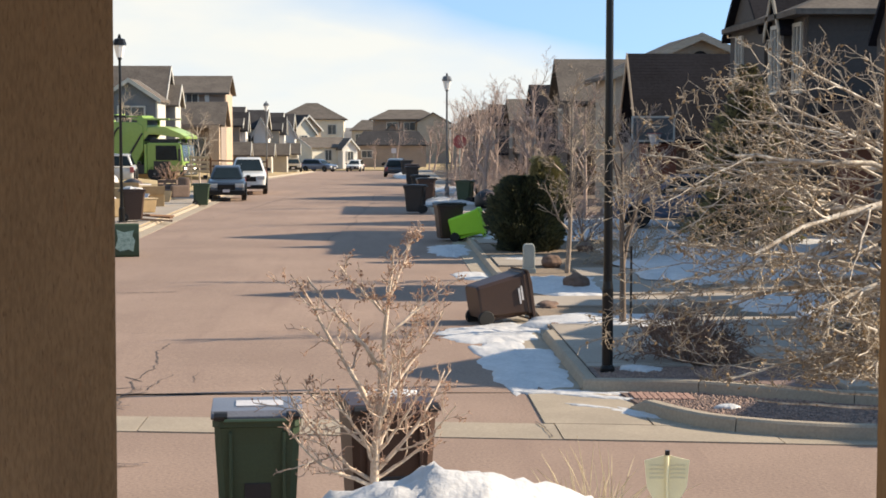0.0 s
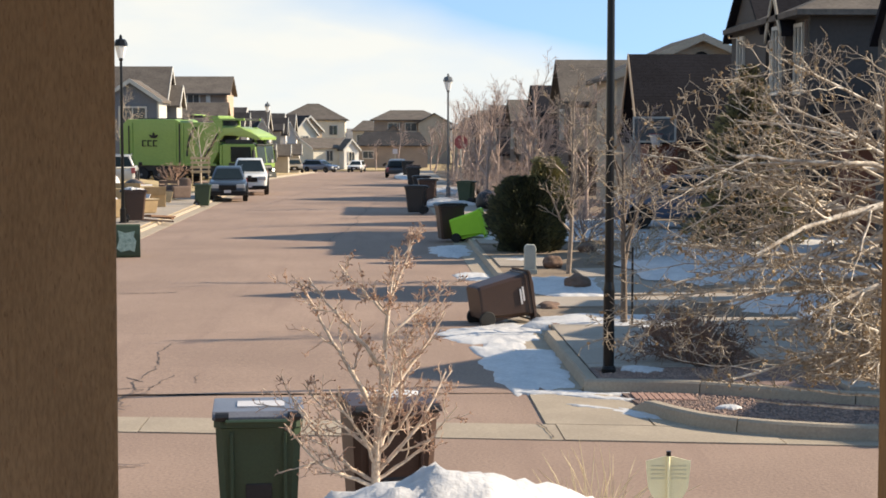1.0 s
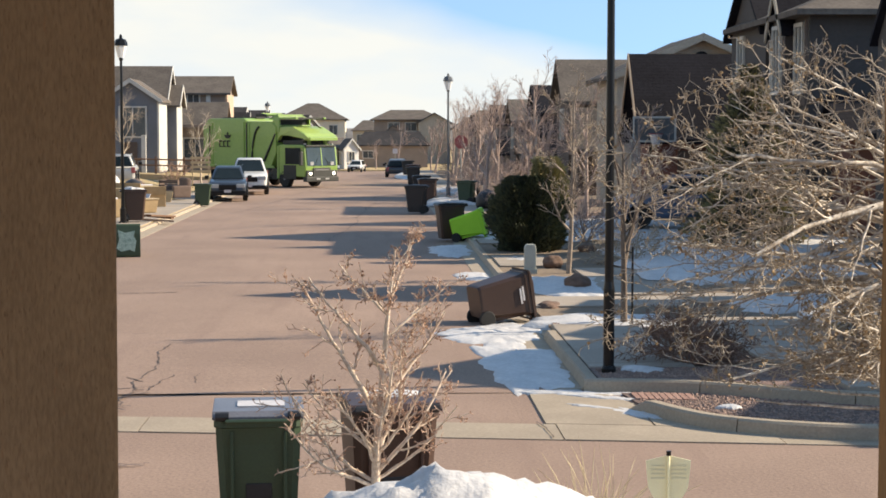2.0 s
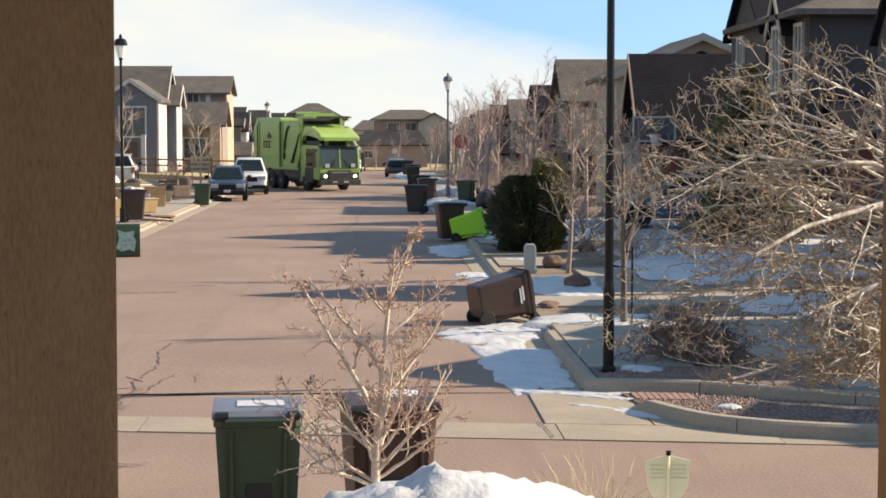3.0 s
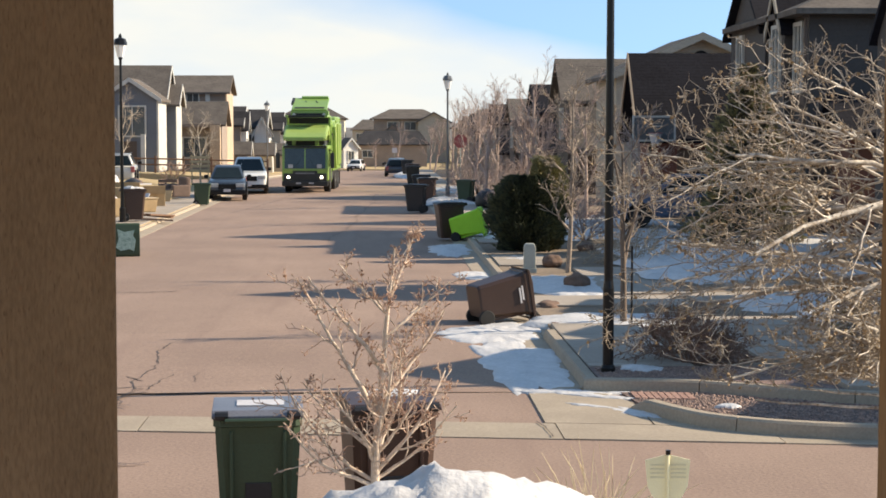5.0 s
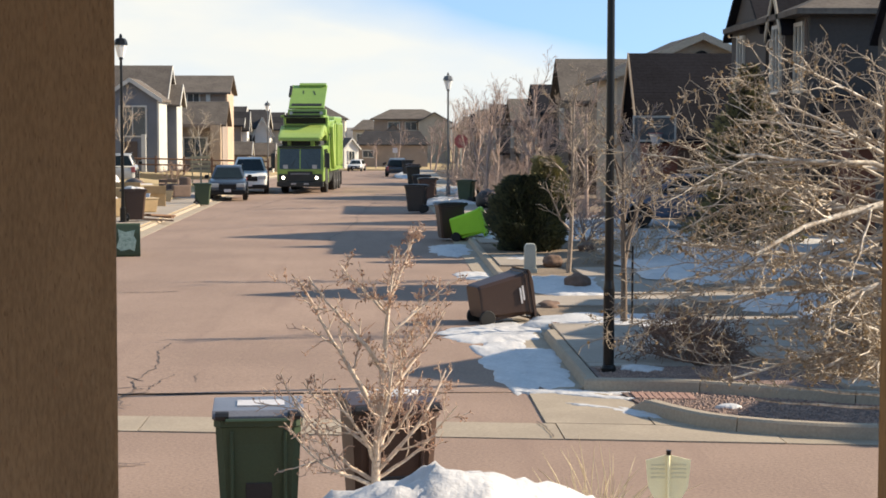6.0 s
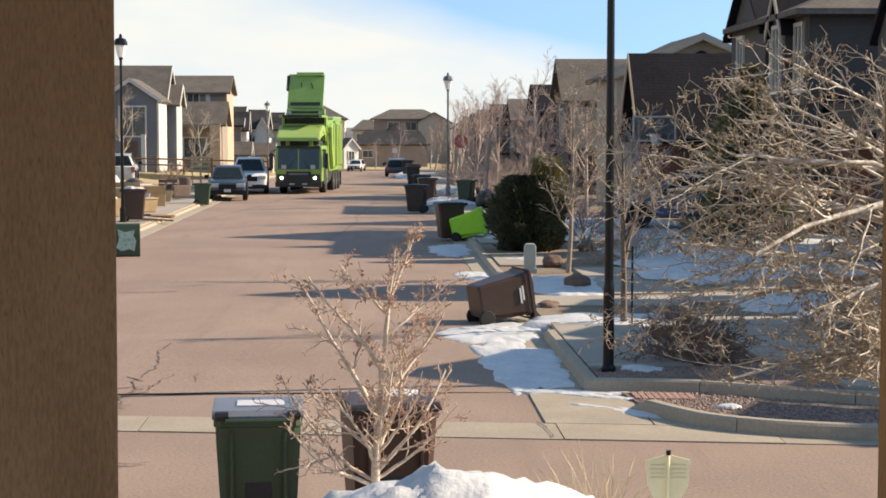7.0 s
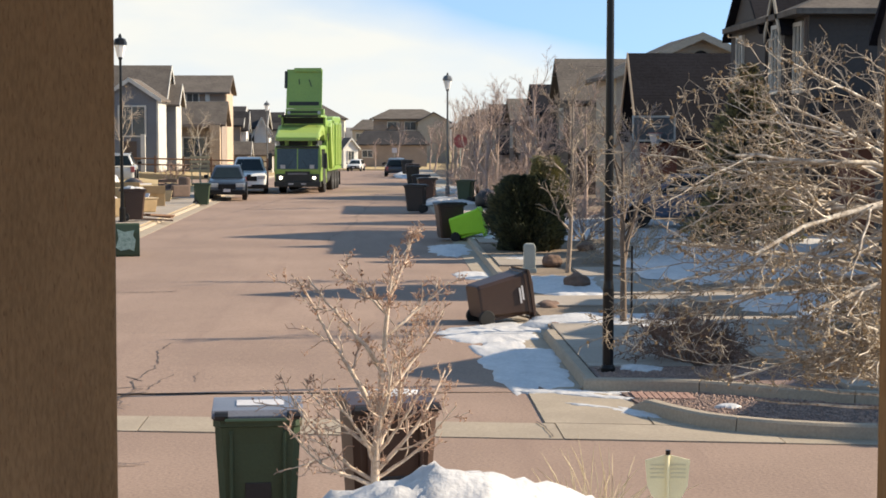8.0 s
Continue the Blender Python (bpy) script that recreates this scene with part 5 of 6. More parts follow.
# ---------------------------------------------------------------- discarded furniture and boxes on the verge
def furniture():
    c = thing("cardboard_box", pose(-9.4, 68.6, 0.15, 0, 0, 12), "sunlit cardboard boxes piled on the pavement", "box")
    part("carton", box(-0.45, 0.45, -0.4, 0.4, 0, 0.75, 0.02), CARDBOARD, c)
    part("flap", box(-0.45, 0.45, -0.42, -0.38, 0.6, 0.95, 0.005, None, pose(0, 0, 0, 12)), CARDBOARD, c)
    c = thing("cardboard_box", pose(-10.3, 66.0, 0.15, 0, 0, -20), "open cardboard carton beside the bins", "box")
    part("carton", box(-0.6, 0.6, -0.4, 0.4, 0, 0.85, 0.02), CARDBOARD, c)
    part("flap", box(-0.6, 0.6, 0.38, 0.42, 0.7, 1.05, 0.005), CARDBOARD, c)
    a = thing("armchair", pose(-9.3, 75.4, 0.15, 0, 0, -60), "brown upholstered armchair put out on the verge", "armchair")
    part("seat", box(-0.42, 0.42, -0.4, 0.4, 0.12, 0.45, 0.06), UPHOLSTERY, a)
    part("backrest", box(-0.45, 0.45, 0.3, 0.55, 0.2, 1.0, 0.09), UPHOLSTERY, a)
    for s in (-1, 1):
        part("armrest", box(s * 0.5 - 0.12, s * 0.5 + 0.12, -0.42, 0.45, 0.1, 0.65, 0.07), UPHOLSTERY, a)
    for k, (x, y, t) in enumerate(((-7.9, 57.4, 15), (-8.0, 58.6, -20), (-7.7, 57.9, 60))):
        b = part("plank", box(-0.7, 0.7, -0.12, 0.12, 0, 0.06, 0.008), FENCE_WOOD if k else UPHOLSTERY)
        b.matrix_basis = pose(x, y, 0.16 + 0.06 * k, 0, 4, t)
        tagged(b, "loose brown board lying on the kerb", "board", "loose boards")
    for k, (x, y, sx, sz) in enumerate(((4.3, 78, 0.5, 0.5), (3.9, 74, 0.45, 0.45), (4.4, 67, 0.5, 0.45), (-11.6, 77.5, 0.5, 0.5), (-12.4, 76.0, 0.45, 0.55), (-11.9, 80, 0.55, 0.45), (-9.9, 60.6, 0.4, 0.5), (-10.6, 59.5, 0.5, 0.6))):
        b = bmesh.new()
        bmesh.ops.create_icosphere(b, subdivisions=3, radius=1)
        for v in b.verts:
            v.co *= 1 + 0.16 * noise.noise(v.co * 2.3 + Vector((k, 0, 0)))
            v.co.x, v.co.y, v.co.z = v.co.x * sx, v.co.y * sx, max(-0.6, v.co.z) * sz + 0.6 * sz
        ob = part("sack", b, (BIN_BLACK, STICKER, BIN_BLACK, BIN_BLACK, SNOW, UPHOLSTERY, STICKER, CARDBOARD)[k], None, "", True)
        ob.matrix_basis = pose(x, y, (yl(x, y) if x < 0 else yr(x, y)) + 0.02)
        tagged(ob, "filled refuse sack lying on the verge", "sack", "refuse sacks")
    m = thing("mattress", pose(-11.3, 72.0, 0.2, 0, -24, 20), "pale stained mattress leaning on the pile", "mattress")
    part("pad", box(0, 1.3, -0.7, 0.7, 0, 0.2, 0.06), STICKER, m)
    part("piping", box(-0.01, 1.31, -0.71, 0.71, 0.085, 0.115, 0.01), LUMBER, m)
    t = thing("storage_tub", pose(-9.0, 63.4, 0.16, 0, 0, 30), "tan plastic tub with its lid off", "tub")
    part("tub", prism([(-0.32, 0), (0.32, 0), (0.4, 0.5), (-0.4, 0.5)], -0.28, 0.28, "y", bevel=0.03), CARDBOARD, t)
    part("rim", box(-0.43, 0.43, -0.31, 0.31, 0.5, 0.54, 0.01), LUMBER, t)
    c = thing("wooden_crate", pose(-9.9, 78.6, 0.16, 0, 0, -25), "dark slatted wooden crate on the verge", "crate")
    for k in range(4):
        part("slat", box(-0.5, 0.5, -0.35, -0.32, 0.04 + 0.2 * k, 0.18 + 0.2 * k), UPHOLSTERY, c)
        part("slat", box(-0.5, 0.5, 0.32, 0.35, 0.04 + 0.2 * k, 0.18 + 0.2 * k), UPHOLSTERY, c)
    for sx in (-1, 1):
        part("side", box(sx * 0.5 - 0.02, sx * 0.5 + 0.02, -0.35, 0.35, 0, 0.8), UPHOLSTERY, c)
    for k, (x, y, lean, turn, w, high) in enumerate(((-9.2, 60.2, 24, 20, 0.9, 0.7), (-9.7, 64.6, 35, -30, 1.1, 0.8), (-10.1, 70.2, 28, 15, 1.0, 0.9), (-9.6, 72.6, 40, -12, 0.8, 0.6), (-10.8, 76.2, 30, 35, 1.0, 0.7))):
        p = part("cardboard_sheet", box(-w / 2, w / 2, -0.012, 0.012, 0, high, 0.004), (CARDBOARD, STICKER, LUMBER)[k % 3])
        p.matrix_basis = pose(x, y, yl(x, y) + 0.04, -lean, 0, turn)
        tagged(p, "flattened carton leaning in the rubbish pile", "cardboard", "flattened cartons")
    rng = random.Random(9)
    for k in range(16):
        b = bmesh.new()
        bmesh.ops.create_icosphere(b, subdivisions=2, radius=1)
        for v in b.verts:
            v.co *= 1 + 0.35 * noise.noise(v.co * 2.1 + Vector((k * 3, 0, 0)))
            v.co.x, v.co.y, v.co.z = v.co.x * 0.32, v.co.y * 0.3, max(-0.5, v.co.z) * 0.22 + 0.1
        ob = part("paper_bag", b, (STICKER, LUMBER, CARDBOARD)[k % 3], None, "", False)
        x, y = rng.uniform(-12.6, -9.3), rng.uniform(59, 83)
        ob.matrix_basis = pose(x, y, yl(x, y) + 0.02, 0, 0, 40 * k)
        tagged(ob, "crumpled pale bag lying among the rubbish", "bag", "rubbish bags")


furniture()


# ---------------------------------------------------------------- street lamps, signs, small street things
def lamp(m, label, tall=5.6, paint=None):
    paint = paint or HAZED_LAMP_PAINT
    s = thing("street_lamp", m, label, "street lamp", "street lamps")
    part("pole", lathe([(0.11, 0), (0.11, 0.5), (0.075, 0.55), (0.058, 1.0), (0.045, tall), (0.07, tall + 0.03), (0.07, tall + 0.1)], 14), paint, s)
    part("base", lathe([(0.16, 0), (0.16, 0.05), (0.14, 0.08)], 14), paint, s)
    part("lantern", lathe([(0.10, tall + 0.1), (0.20, tall + 0.5), (0.18, tall + 0.51)], 8), LAMP_GLASS, s)
    part("cap", lathe([(0.24, tall + 0.515), (0.23, tall + 0.6), (0.18, tall + 0.72), (0.06, tall + 0.76), (0.05, tall + 0.84), (0.015, tall + 0.9)], 8), paint, s)
    return s


near = thing("street_lamp", pose(2.98, 21.15, 0.14), "tall black steel street lamp pole at the corner", "street lamp", "street lamps")
part("pole", lathe([(0.073, 0), (0.073, 1.1), (0.060, 1.2), (0.046, 5.9), (0.08, 5.95), (0.08, 6.05)], 18), BLACK_PAINT, near)
part("base", lathe([(0.10, 0), (0.10, 0.06), (0.08, 0.1)], 18), BLACK_PAINT, near)
part("lantern", lathe([(0.09, 6.05), (0.17, 6.5), (0.15, 6.51)], 8), LAMP_GLASS, near)
part("cap", lathe([(0.22, 6.51), (0.2, 6.57), (0.09, 6.7), (0.02, 6.85)], 8), BLACK_PAINT, near)
lamp(pose(3.25, 78.0, 0.12), "black street lamp with a frosted lantern", 5.0)
lamp(pose(-8.8, 56.5, 0.12), "black street lamp with a frosted lantern by the lawn", 5.55, BLACK_PAINT)
lamp(pose(-8.9, 131.0, gz(131) + 0.1), "distant black street lamp", 5.0)


def sign(m, label, red):
    s = thing("road_sign", m, label, "sign")
    part("post", tube([(0, 0, 0), (0, 0, 2.9)], 0.03, 6), UTILITY, s)
    if red:
        part("plate", turned(lathe([(0.38, -0.01), (0.38, 0.01)], 8), pose(0, -0.05, 2.6, 90, 22.5)), RED_SIGN, s, "red octagonal plate")
    else:
        part("plate", box(-0.3, 0.3, -0.05, -0.03, 2.3, 2.9), STICKER, s, "pale plate")


sign(pose(4.3, 87, 0.1, 0, 0, 10), "red stop sign behind bare branches", True)
sign(pose(1.9, 204, gz(204), 0, 0, 0), "small pale road sign at the junction", False)

u = thing("utility_pedestal", pose(3.35, 36.4, 0.14), "grey green utility pedestal with rounded top", "utility box")
part("case", prism([(-0.13, 0), (0.13, 0), (0.13, 0.56), (0.09, 0.63), (-0.09, 0.63), (-0.13, 0.56)], -0.11, 0.11, "y", bevel=0.02), UTILITY, u)
part("base", box(-0.15, 0.15, -0.13, 0.13, -0.05, 0.08, 0.01), UTILITY, u)


def boulder(x, y, z, sx, sy, sz, seed):
    bm = bmesh.new()
    bmesh.ops.create_icosphere(bm, subdivisions=4, radius=1)
    for v in bm.verts:
        v.co *= 1 + 0.22 * noise.noise(v.co * 1.3 + Vector((seed, 0, 0))) + 0.07 * noise.noise(v.co * 4 + Vector((seed, 0, 0)))
        v.co.x, v.co.y, v.co.z = v.co.x * sx, v.co.y * sy, v.co.z * sz
    ob = part("boulder", bm, ROCK, None, "", True)
    ob.matrix_basis = pose(x, y, z, 0, 0, 20 * seed)
    tagged(ob, "reddish landscape boulder with snow round it", "rock", "boulders")


boulder(3.95, 32.6, 0.25, 0.28, 0.25, 0.18, 1)
boulder(4.0, 37.8, 0.25, 0.25, 0.22, 0.18, 2)
boulder(5.4, 42.4, 0.22, 0.3, 0.22, 0.16, 3)
boulder(3.05, 29.4, 0.12, 0.35, 0.22, 0.10, 4)

hp = thing("basketball_hoop", pose(8.5, 50.6, 0.2, 0, 0, 0), "white basketball hoop on a pole by the driveway", "basketball hoop")
part("pole", tube([(0, 0.9, 0), (0, 0.9, 2.2), (0, 0.2, 3.05)], 0.05, 8), BLACK_PAINT, hp)
part("backboard", box(-0.66, 0.66, -0.02, 0.02, 2.78, 3.5, 0.01), BOARD, hp, "clouded backboard")
for a, b, c, d in ((-0.68, 0.68, 3.48, 3.54), (-0.68, 0.68, 2.74, 2.8), (-0.68, -0.62, 2.8, 3.48), (0.62, 0.68, 2.8, 3.48), (-0.25, 0.25, 3.2, 3.23)):
    part("board_edge", box(a, b, -0.035, -0.022, c, d), WHITE_TRIM, hp)
part("rim", tube([(0.23 * math.cos(a), -0.3 + 0.23 * math.sin(a), 3.0) for a in span(0, 6.28, 16)], 0.012, 5), RED_SIGN, hp)
part("net", tube([(0, -0.3, 3.0), (0, -0.3, 2.6)], [0.22, 0.1], 10, None, False), STICKER, hp)

# split rail fence on the verge of the side street
fence = thing("fence", pose(0, 0, 0), "weathered brown split rail fence", "fence")
for k in range(7):
    x = -19 + k * 1.9
    z = 0.5 - 0.05 * k
    part("post", box(x - 0.07, x + 0.07, 112.0, 112.14, 0, z + 1.15, 0.01), FENCE_WOOD, fence)
    if k < 6:
        for r in (0.55, 0.95):
            part("rail", tube([(x, 112.07, z + r), (x + 1.9, 112.07, z + r - 0.05)], 0.06, 6), FENCE_WOOD, fence)
stake = thing("sapling_guard", pose(-9.93, 91.6, 0.12), "pale lumber guard boards round a sapling", "tree guard")
for k in range(4):
    part("board", box(-0.55, 0.55, -0.02 - 0.3, 0.02 - 0.3, 0.85 + 0.25 * k, 0.99 + 0.25 * k, 0.004), LUMBER, stake)
for s in (-1, 1):
    part("post", box(s * 0.45 - 0.03, s * 0.45 + 0.03, -0.28, -0.22, 0, 1.8), LUMBER, stake)

# yard sign seen from behind
ys = thing("yard_sign", pose(1.51, 8.45, 0.55, 0, 0, -2), "cream shield-shaped yard sign on a stake, seen from behind", "sign")
shield = [(-0.115, 0.98), (-0.118, 1.02), (-0.06, 1.035), (0.0, 1.05), (0.06, 1.035), (0.118, 1.02), (0.115, 0.98), (0.105, 0.88), (0.06, 0.79), (0.0, 0.745), (-0.06, 0.79), (-0.105, 0.88)]
part("plate", prism(shield, 0.0, 0.008, "y"), CREAM, ys)
part("stake", tube([(0, -0.008, -0.1), (0, -0.008, 1.06)], 0.008, 6), CREAM, ys)
part("knob", tube([(0, -0.008, 1.05), (0, -0.008, 1.075)], 0.013, 8), BLACK_PAINT, ys)
for k in range(4):
    for s, w in ((-1, 0.075), (1, 0.08)):
        part("text_bar", box(s * 0.055 - w / 2, s * 0.055 + w / 2, -0.003, 0.0, 0.99 - k * 0.022, 0.998 - k * 0.022), INK, ys)
# ---------------------------------------------------------------- bare trees
def tubes_mesh(name, lines, sides):
    """Many tapered tubes in one mesh: each line is (points, radii)."""
    verts, faces = [], []
    ring = [(math.cos(6.28319 * k / sides), math.sin(6.28319 * k / sides)) for k in range(sides)]
    for pts, radii in lines:
        base = len(verts)
        for i, p in enumerate(pts):
            d = (pts[min(i + 1, len(pts) - 1)] - pts[max(i - 1, 0)]).normalized()
            u = d.orthogonal().normalized()
            v = d.cross(u)
            verts += [tuple(p + radii[i] * (c * u + s * v)) for c, s in ring]
        for i in range(len(pts) - 1):
            for k in range(sides):
                a, b = base + i * sides + k, base + i * sides + (k + 1) % sides
                faces.append((a, b, b + sides, a + sides))
    me = bpy.data.meshes.new(name)
    me.from_pydata(verts, [], faces)
    me.polygons.foreach_set("use_smooth", [True] * len(me.polygons))
    return me


THIN = [0.004]                            # the thinnest twig
LOW = [-9.0]                              # the height under which branches turn up again


def grow(rng, p, d, length, radius, level, spec, out):
    """One limb and, along it, its side limbs. spec: per level (side limbs, length factor, angle, wander, lift)."""
    count, factor, angle, wander, lift = spec[level]
    step = 0.075 if THIN[0] < 0.003 else 0.12 if level > 1 else 0.2
    n = min(14, max(3, int(length / step))) if length < 2 else 8
    pts, radii = [p.copy()], [radius]
    for i in range(n):
        d = (d + Vector((rng.gauss(0, wander), rng.gauss(0, wander), rng.gauss(0, wander) + lift))).normalized()
        if p.z < LOW[0] and d.z < 0.05:
            d = Vector((d.x, d.y, 0.25)).normalized()
        p = p + d * (length / n)
        pts.append(p.copy()), radii.append(max(THIN[0], radius * (1 - 0.72 * (i + 1) / n)))
    out[level].append((pts, radii))
    if level + 1 >= len(spec):
        return
    for k in range(count):
        f = 0.25 + 0.75 * (k + rng.random()) / count
        i = min(n - 1, int(f * n))
        q = pts[i].lerp(pts[i + 1], f * n - i)
        if q.z < LOW[0] - 0.1:
            continue
        axis = (pts[i + 1] - pts[i]).normalized()
        side = axis.orthogonal().normalized()
        side.rotate(Matrix.Rotation(rng.uniform(0, 6.283), 3, axis))
        a = angle * rng.uniform(0.7, 1.25)
        nd = axis * math.cos(a) + side * math.sin(a)
        grow(rng, q, nd, length * factor * rng.uniform(0.65, 1.2) * (1.1 - 0.5 * f), radii[i] * 0.66, level + 1, spec, out)


def zig(rng, p, d, length, radius, level, spec, out):
    """A knobbly limb that bends to and fro from node to node, with short spurs. spec: per level (side limbs, length factor, angle, kink, lift, node spacing, taper)."""
    count, factor, angle, kink, lift, seg, taper = spec[level]
    n = max(3, min(26, int(length / seg)))
    pts, radii, dirs = [p.copy()], [radius], [d.copy()]
    plane = d.orthogonal().normalized()
    plane.rotate(Matrix.Rotation(rng.uniform(0, 6.283), 3, d))
    sway = 1 if rng.random() < 0.5 else -1
    for i in range(n):
        d = d.copy()
        d.rotate(Matrix.Rotation(sway * kink * rng.uniform(0.3, 1.3), 3, plane))
        sway = -sway
        drift = 0.05 if level else 0.022
        d = (d + Vector((rng.gauss(0, drift), rng.gauss(0, drift), rng.gauss(0, drift) + lift))).normalized()
        if p.z < LOW[0] and d.z < 0.05:
            d = Vector((d.x, d.y, 0.15)).normalized()
        p = p + d * (length / n) * rng.uniform(0.75, 1.25)
        pts.append(p.copy()), dirs.append(d.copy())
        radii.append(max(THIN[0], radius * (1 - taper * (i + 1) / n)) * rng.uniform(0.9, 1.15))
    out[level].append((pts, radii))
    for i in range(1, n + 1):                              # spurs with a swollen end
        if level and rng.random() < 0.55:
            v = dirs[i].orthogonal().normalized()
            v.rotate(Matrix.Rotation(rng.uniform(0, 6.283), 3, dirs[i]))
            e = (v + dirs[i] * 0.6 + Vector((0, 0, 0.3))).normalized() * rng.uniform(0.012, 0.04)
            r = max(THIN[0], min(radii[i] * 0.6, 0.0045))
            out[-1].append(([pts[i], pts[i] + e * 0.7, pts[i] + e], [r, r * 0.8, r * 1.15]))
    if level + 1 >= len(spec):
        return
    for k in range(count):
        f = 0.22 + 0.76 * (k + rng.random()) / count
        i = max(1, min(n - 1, round(f * n)))
        if pts[i].z < LOW[0] - 0.1:
            continue
        axis = dirs[i]
        side = axis.orthogonal().normalized()
        side.rotate(Matrix.Rotation(rng.uniform(0, 6.283), 3, axis))
        a = angle * rng.uniform(0.75, 1.25)
        zig(rng, pts[i], axis * math.cos(a) + side * math.sin(a), length * factor * rng.uniform(0.6, 1.25) * (1.15 - 0.5 * f), max(THIN[0], radii[i] * 0.58), level + 1, spec, out)


def tree(m, label, stems, spec, bark, twig, seed, pods=0, pod_mat=None, name="tree", group="bare street trees", grower=grow, pod_size=(0.006, 0.014)):
    """stems: (direction, length, radius) from the foot. spec as for grow."""
    rng = random.Random(seed)
    t = thing(name, m, label, "tree" if name == "tree" else "shrub", group)
    out = [[] for _ in spec]
    for d, length, radius, *foot in stems:
        start = Vector((rng.uniform(-0.03, 0.03), rng.uniform(-0.03, 0.03), -0.05))
        if foot:                                           # a limb that leaves the first stem at a given height
            stem = out[0][0][0]
            i = next((j for j in range(len(stem) - 1) if stem[j + 1].z >= foot[0]), len(stem) - 2)
            start = stem[i].lerp(stem[i + 1], min(1.0, max(0.0, (foot[0] - stem[i].z) / max(0.01, stem[i + 1].z - stem[i].z))))
        grower(rng, start, Vector(d).normalized(), length, radius, 1 if foot else 0, spec, out)
    for line in out[0]:
        me = tubes_mesh("trunk", [line], 8)
        me.materials.append(bark)
        ob = new("trunk", me)
        ob.parent = t
    for line in out[1]:
        me = tubes_mesh("limb", [line], 6)
        me.materials.append(bark)
        ob = new("limb", me)
        ob.parent = t
    for level, kind, sides, mt in ((2, "branchwork", 4, bark), (3, "twigwork", 3, twig), (4, "fine_twigwork", 3, twig)):
        if level < len(spec) and out[level]:
            me = tubes_mesh(kind, out[level], sides)
            me.materials.append(mt)
            ob = new(kind, me)
            ob.parent = t
            if level > 1:
                tagged(ob, kind="stuff")
    if pods:
        verts, faces = [], []
        ends = [ln[0] for lv in out[2:] for ln in lv]
        for _ in range(pods):
            pts = rng.choice(ends)
            p = rng.choice(pts[1:])
            s = rng.uniform(*pod_size)
            a = Vector((rng.gauss(0, 1), rng.gauss(0, 1), rng.gauss(-0.3, 1))).normalized() * s * 2.6
            u = a.orthogonal().normalized() * s
            w = a.cross(u).normalized() * s
            b = len(verts)
            verts += [tuple(p), tuple(p + a * 0.5 + u), tuple(p + a * 0.5 + w), tuple(p + a * 0.5 - u - w), tuple(p + a)]
            faces += [(b, b + 1, b + 2), (b, b + 2, b + 3), (b, b + 3, b + 1), (b + 4, b + 2, b + 1), (b + 4, b + 3, b + 2), (b + 4, b + 1, b + 3)]
        me = bpy.data.meshes.new("bud_cover")
        me.from_pydata(verts, [], faces)
        me.materials.append(pod_mat or SEED)
        ob = new("bud_cover", me)
        ob.parent = t
        tagged(ob, "dry buds and withered leaves", kind="stuff")
    return t


# sapling in the front yard
THIN[0] = 0.0026
SAPLING = [(8, 0.26, 0.75, 0.06, 0.03, 0.12, 0.84), (8, 0.36, 0.75, 0.26, 0.05, 0.06, 0.70), (4, 0.45, 0.85, 0.36, 0.05, 0.045, 0.55), (0, 0, 0, 0.4, 0.04, 0.035, 0.5)]
tree(pose(-0.055, 9.3, 0.85), "leafless young tree with pale bark, knobbly upswept branches and dry buds",
     [((0.01, 0, 1), 1.90, 0.033), ((-0.8, 0.1, 0.6), 0.84, 0.015, 0.45), ((0.75, -0.1, 0.75), 0.74, 0.015, 0.5), ((-0.85, -0.3, 0.4), 0.74, 0.013, 0.42), ((0.9, 0.2, 0.5), 0.66, 0.013, 0.46), ((-0.6, 0.3, 0.75), 0.88, 0.018, 0.80),
      ((0.7, 0.2, 0.6), 0.66, 0.016, 0.92), ((-0.5, -0.2, 0.85), 0.64, 0.014, 1.12), ((0.75, 0.1, 0.5), 0.48, 0.012, 1.28), ((-0.6, 0.2, 0.6), 0.44, 0.011, 1.42), ((0.1, -0.8, 0.8), 0.7, 0.014, 0.7), ((0.4, 0.7, 0.8), 0.6, 0.012, 0.6), ((0.35, 0.1, 0.9), 0.4, 0.010, 1.5),
      ((-0.4, -0.5, 0.8), 0.62, 0.012, 0.55), ((0.5, -0.4, 0.6), 0.55, 0.011, 0.6), ((-0.9, 0.1, 0.7), 0.62, 0.012, 0.62), ((0.85, -0.2, 0.8), 0.6, 0.012, 0.72)],
     SAPLING, BARK_PALE, BARK_RED, 15, 1100, BUD, grower=zig, pod_size=(0.003, 0.007))
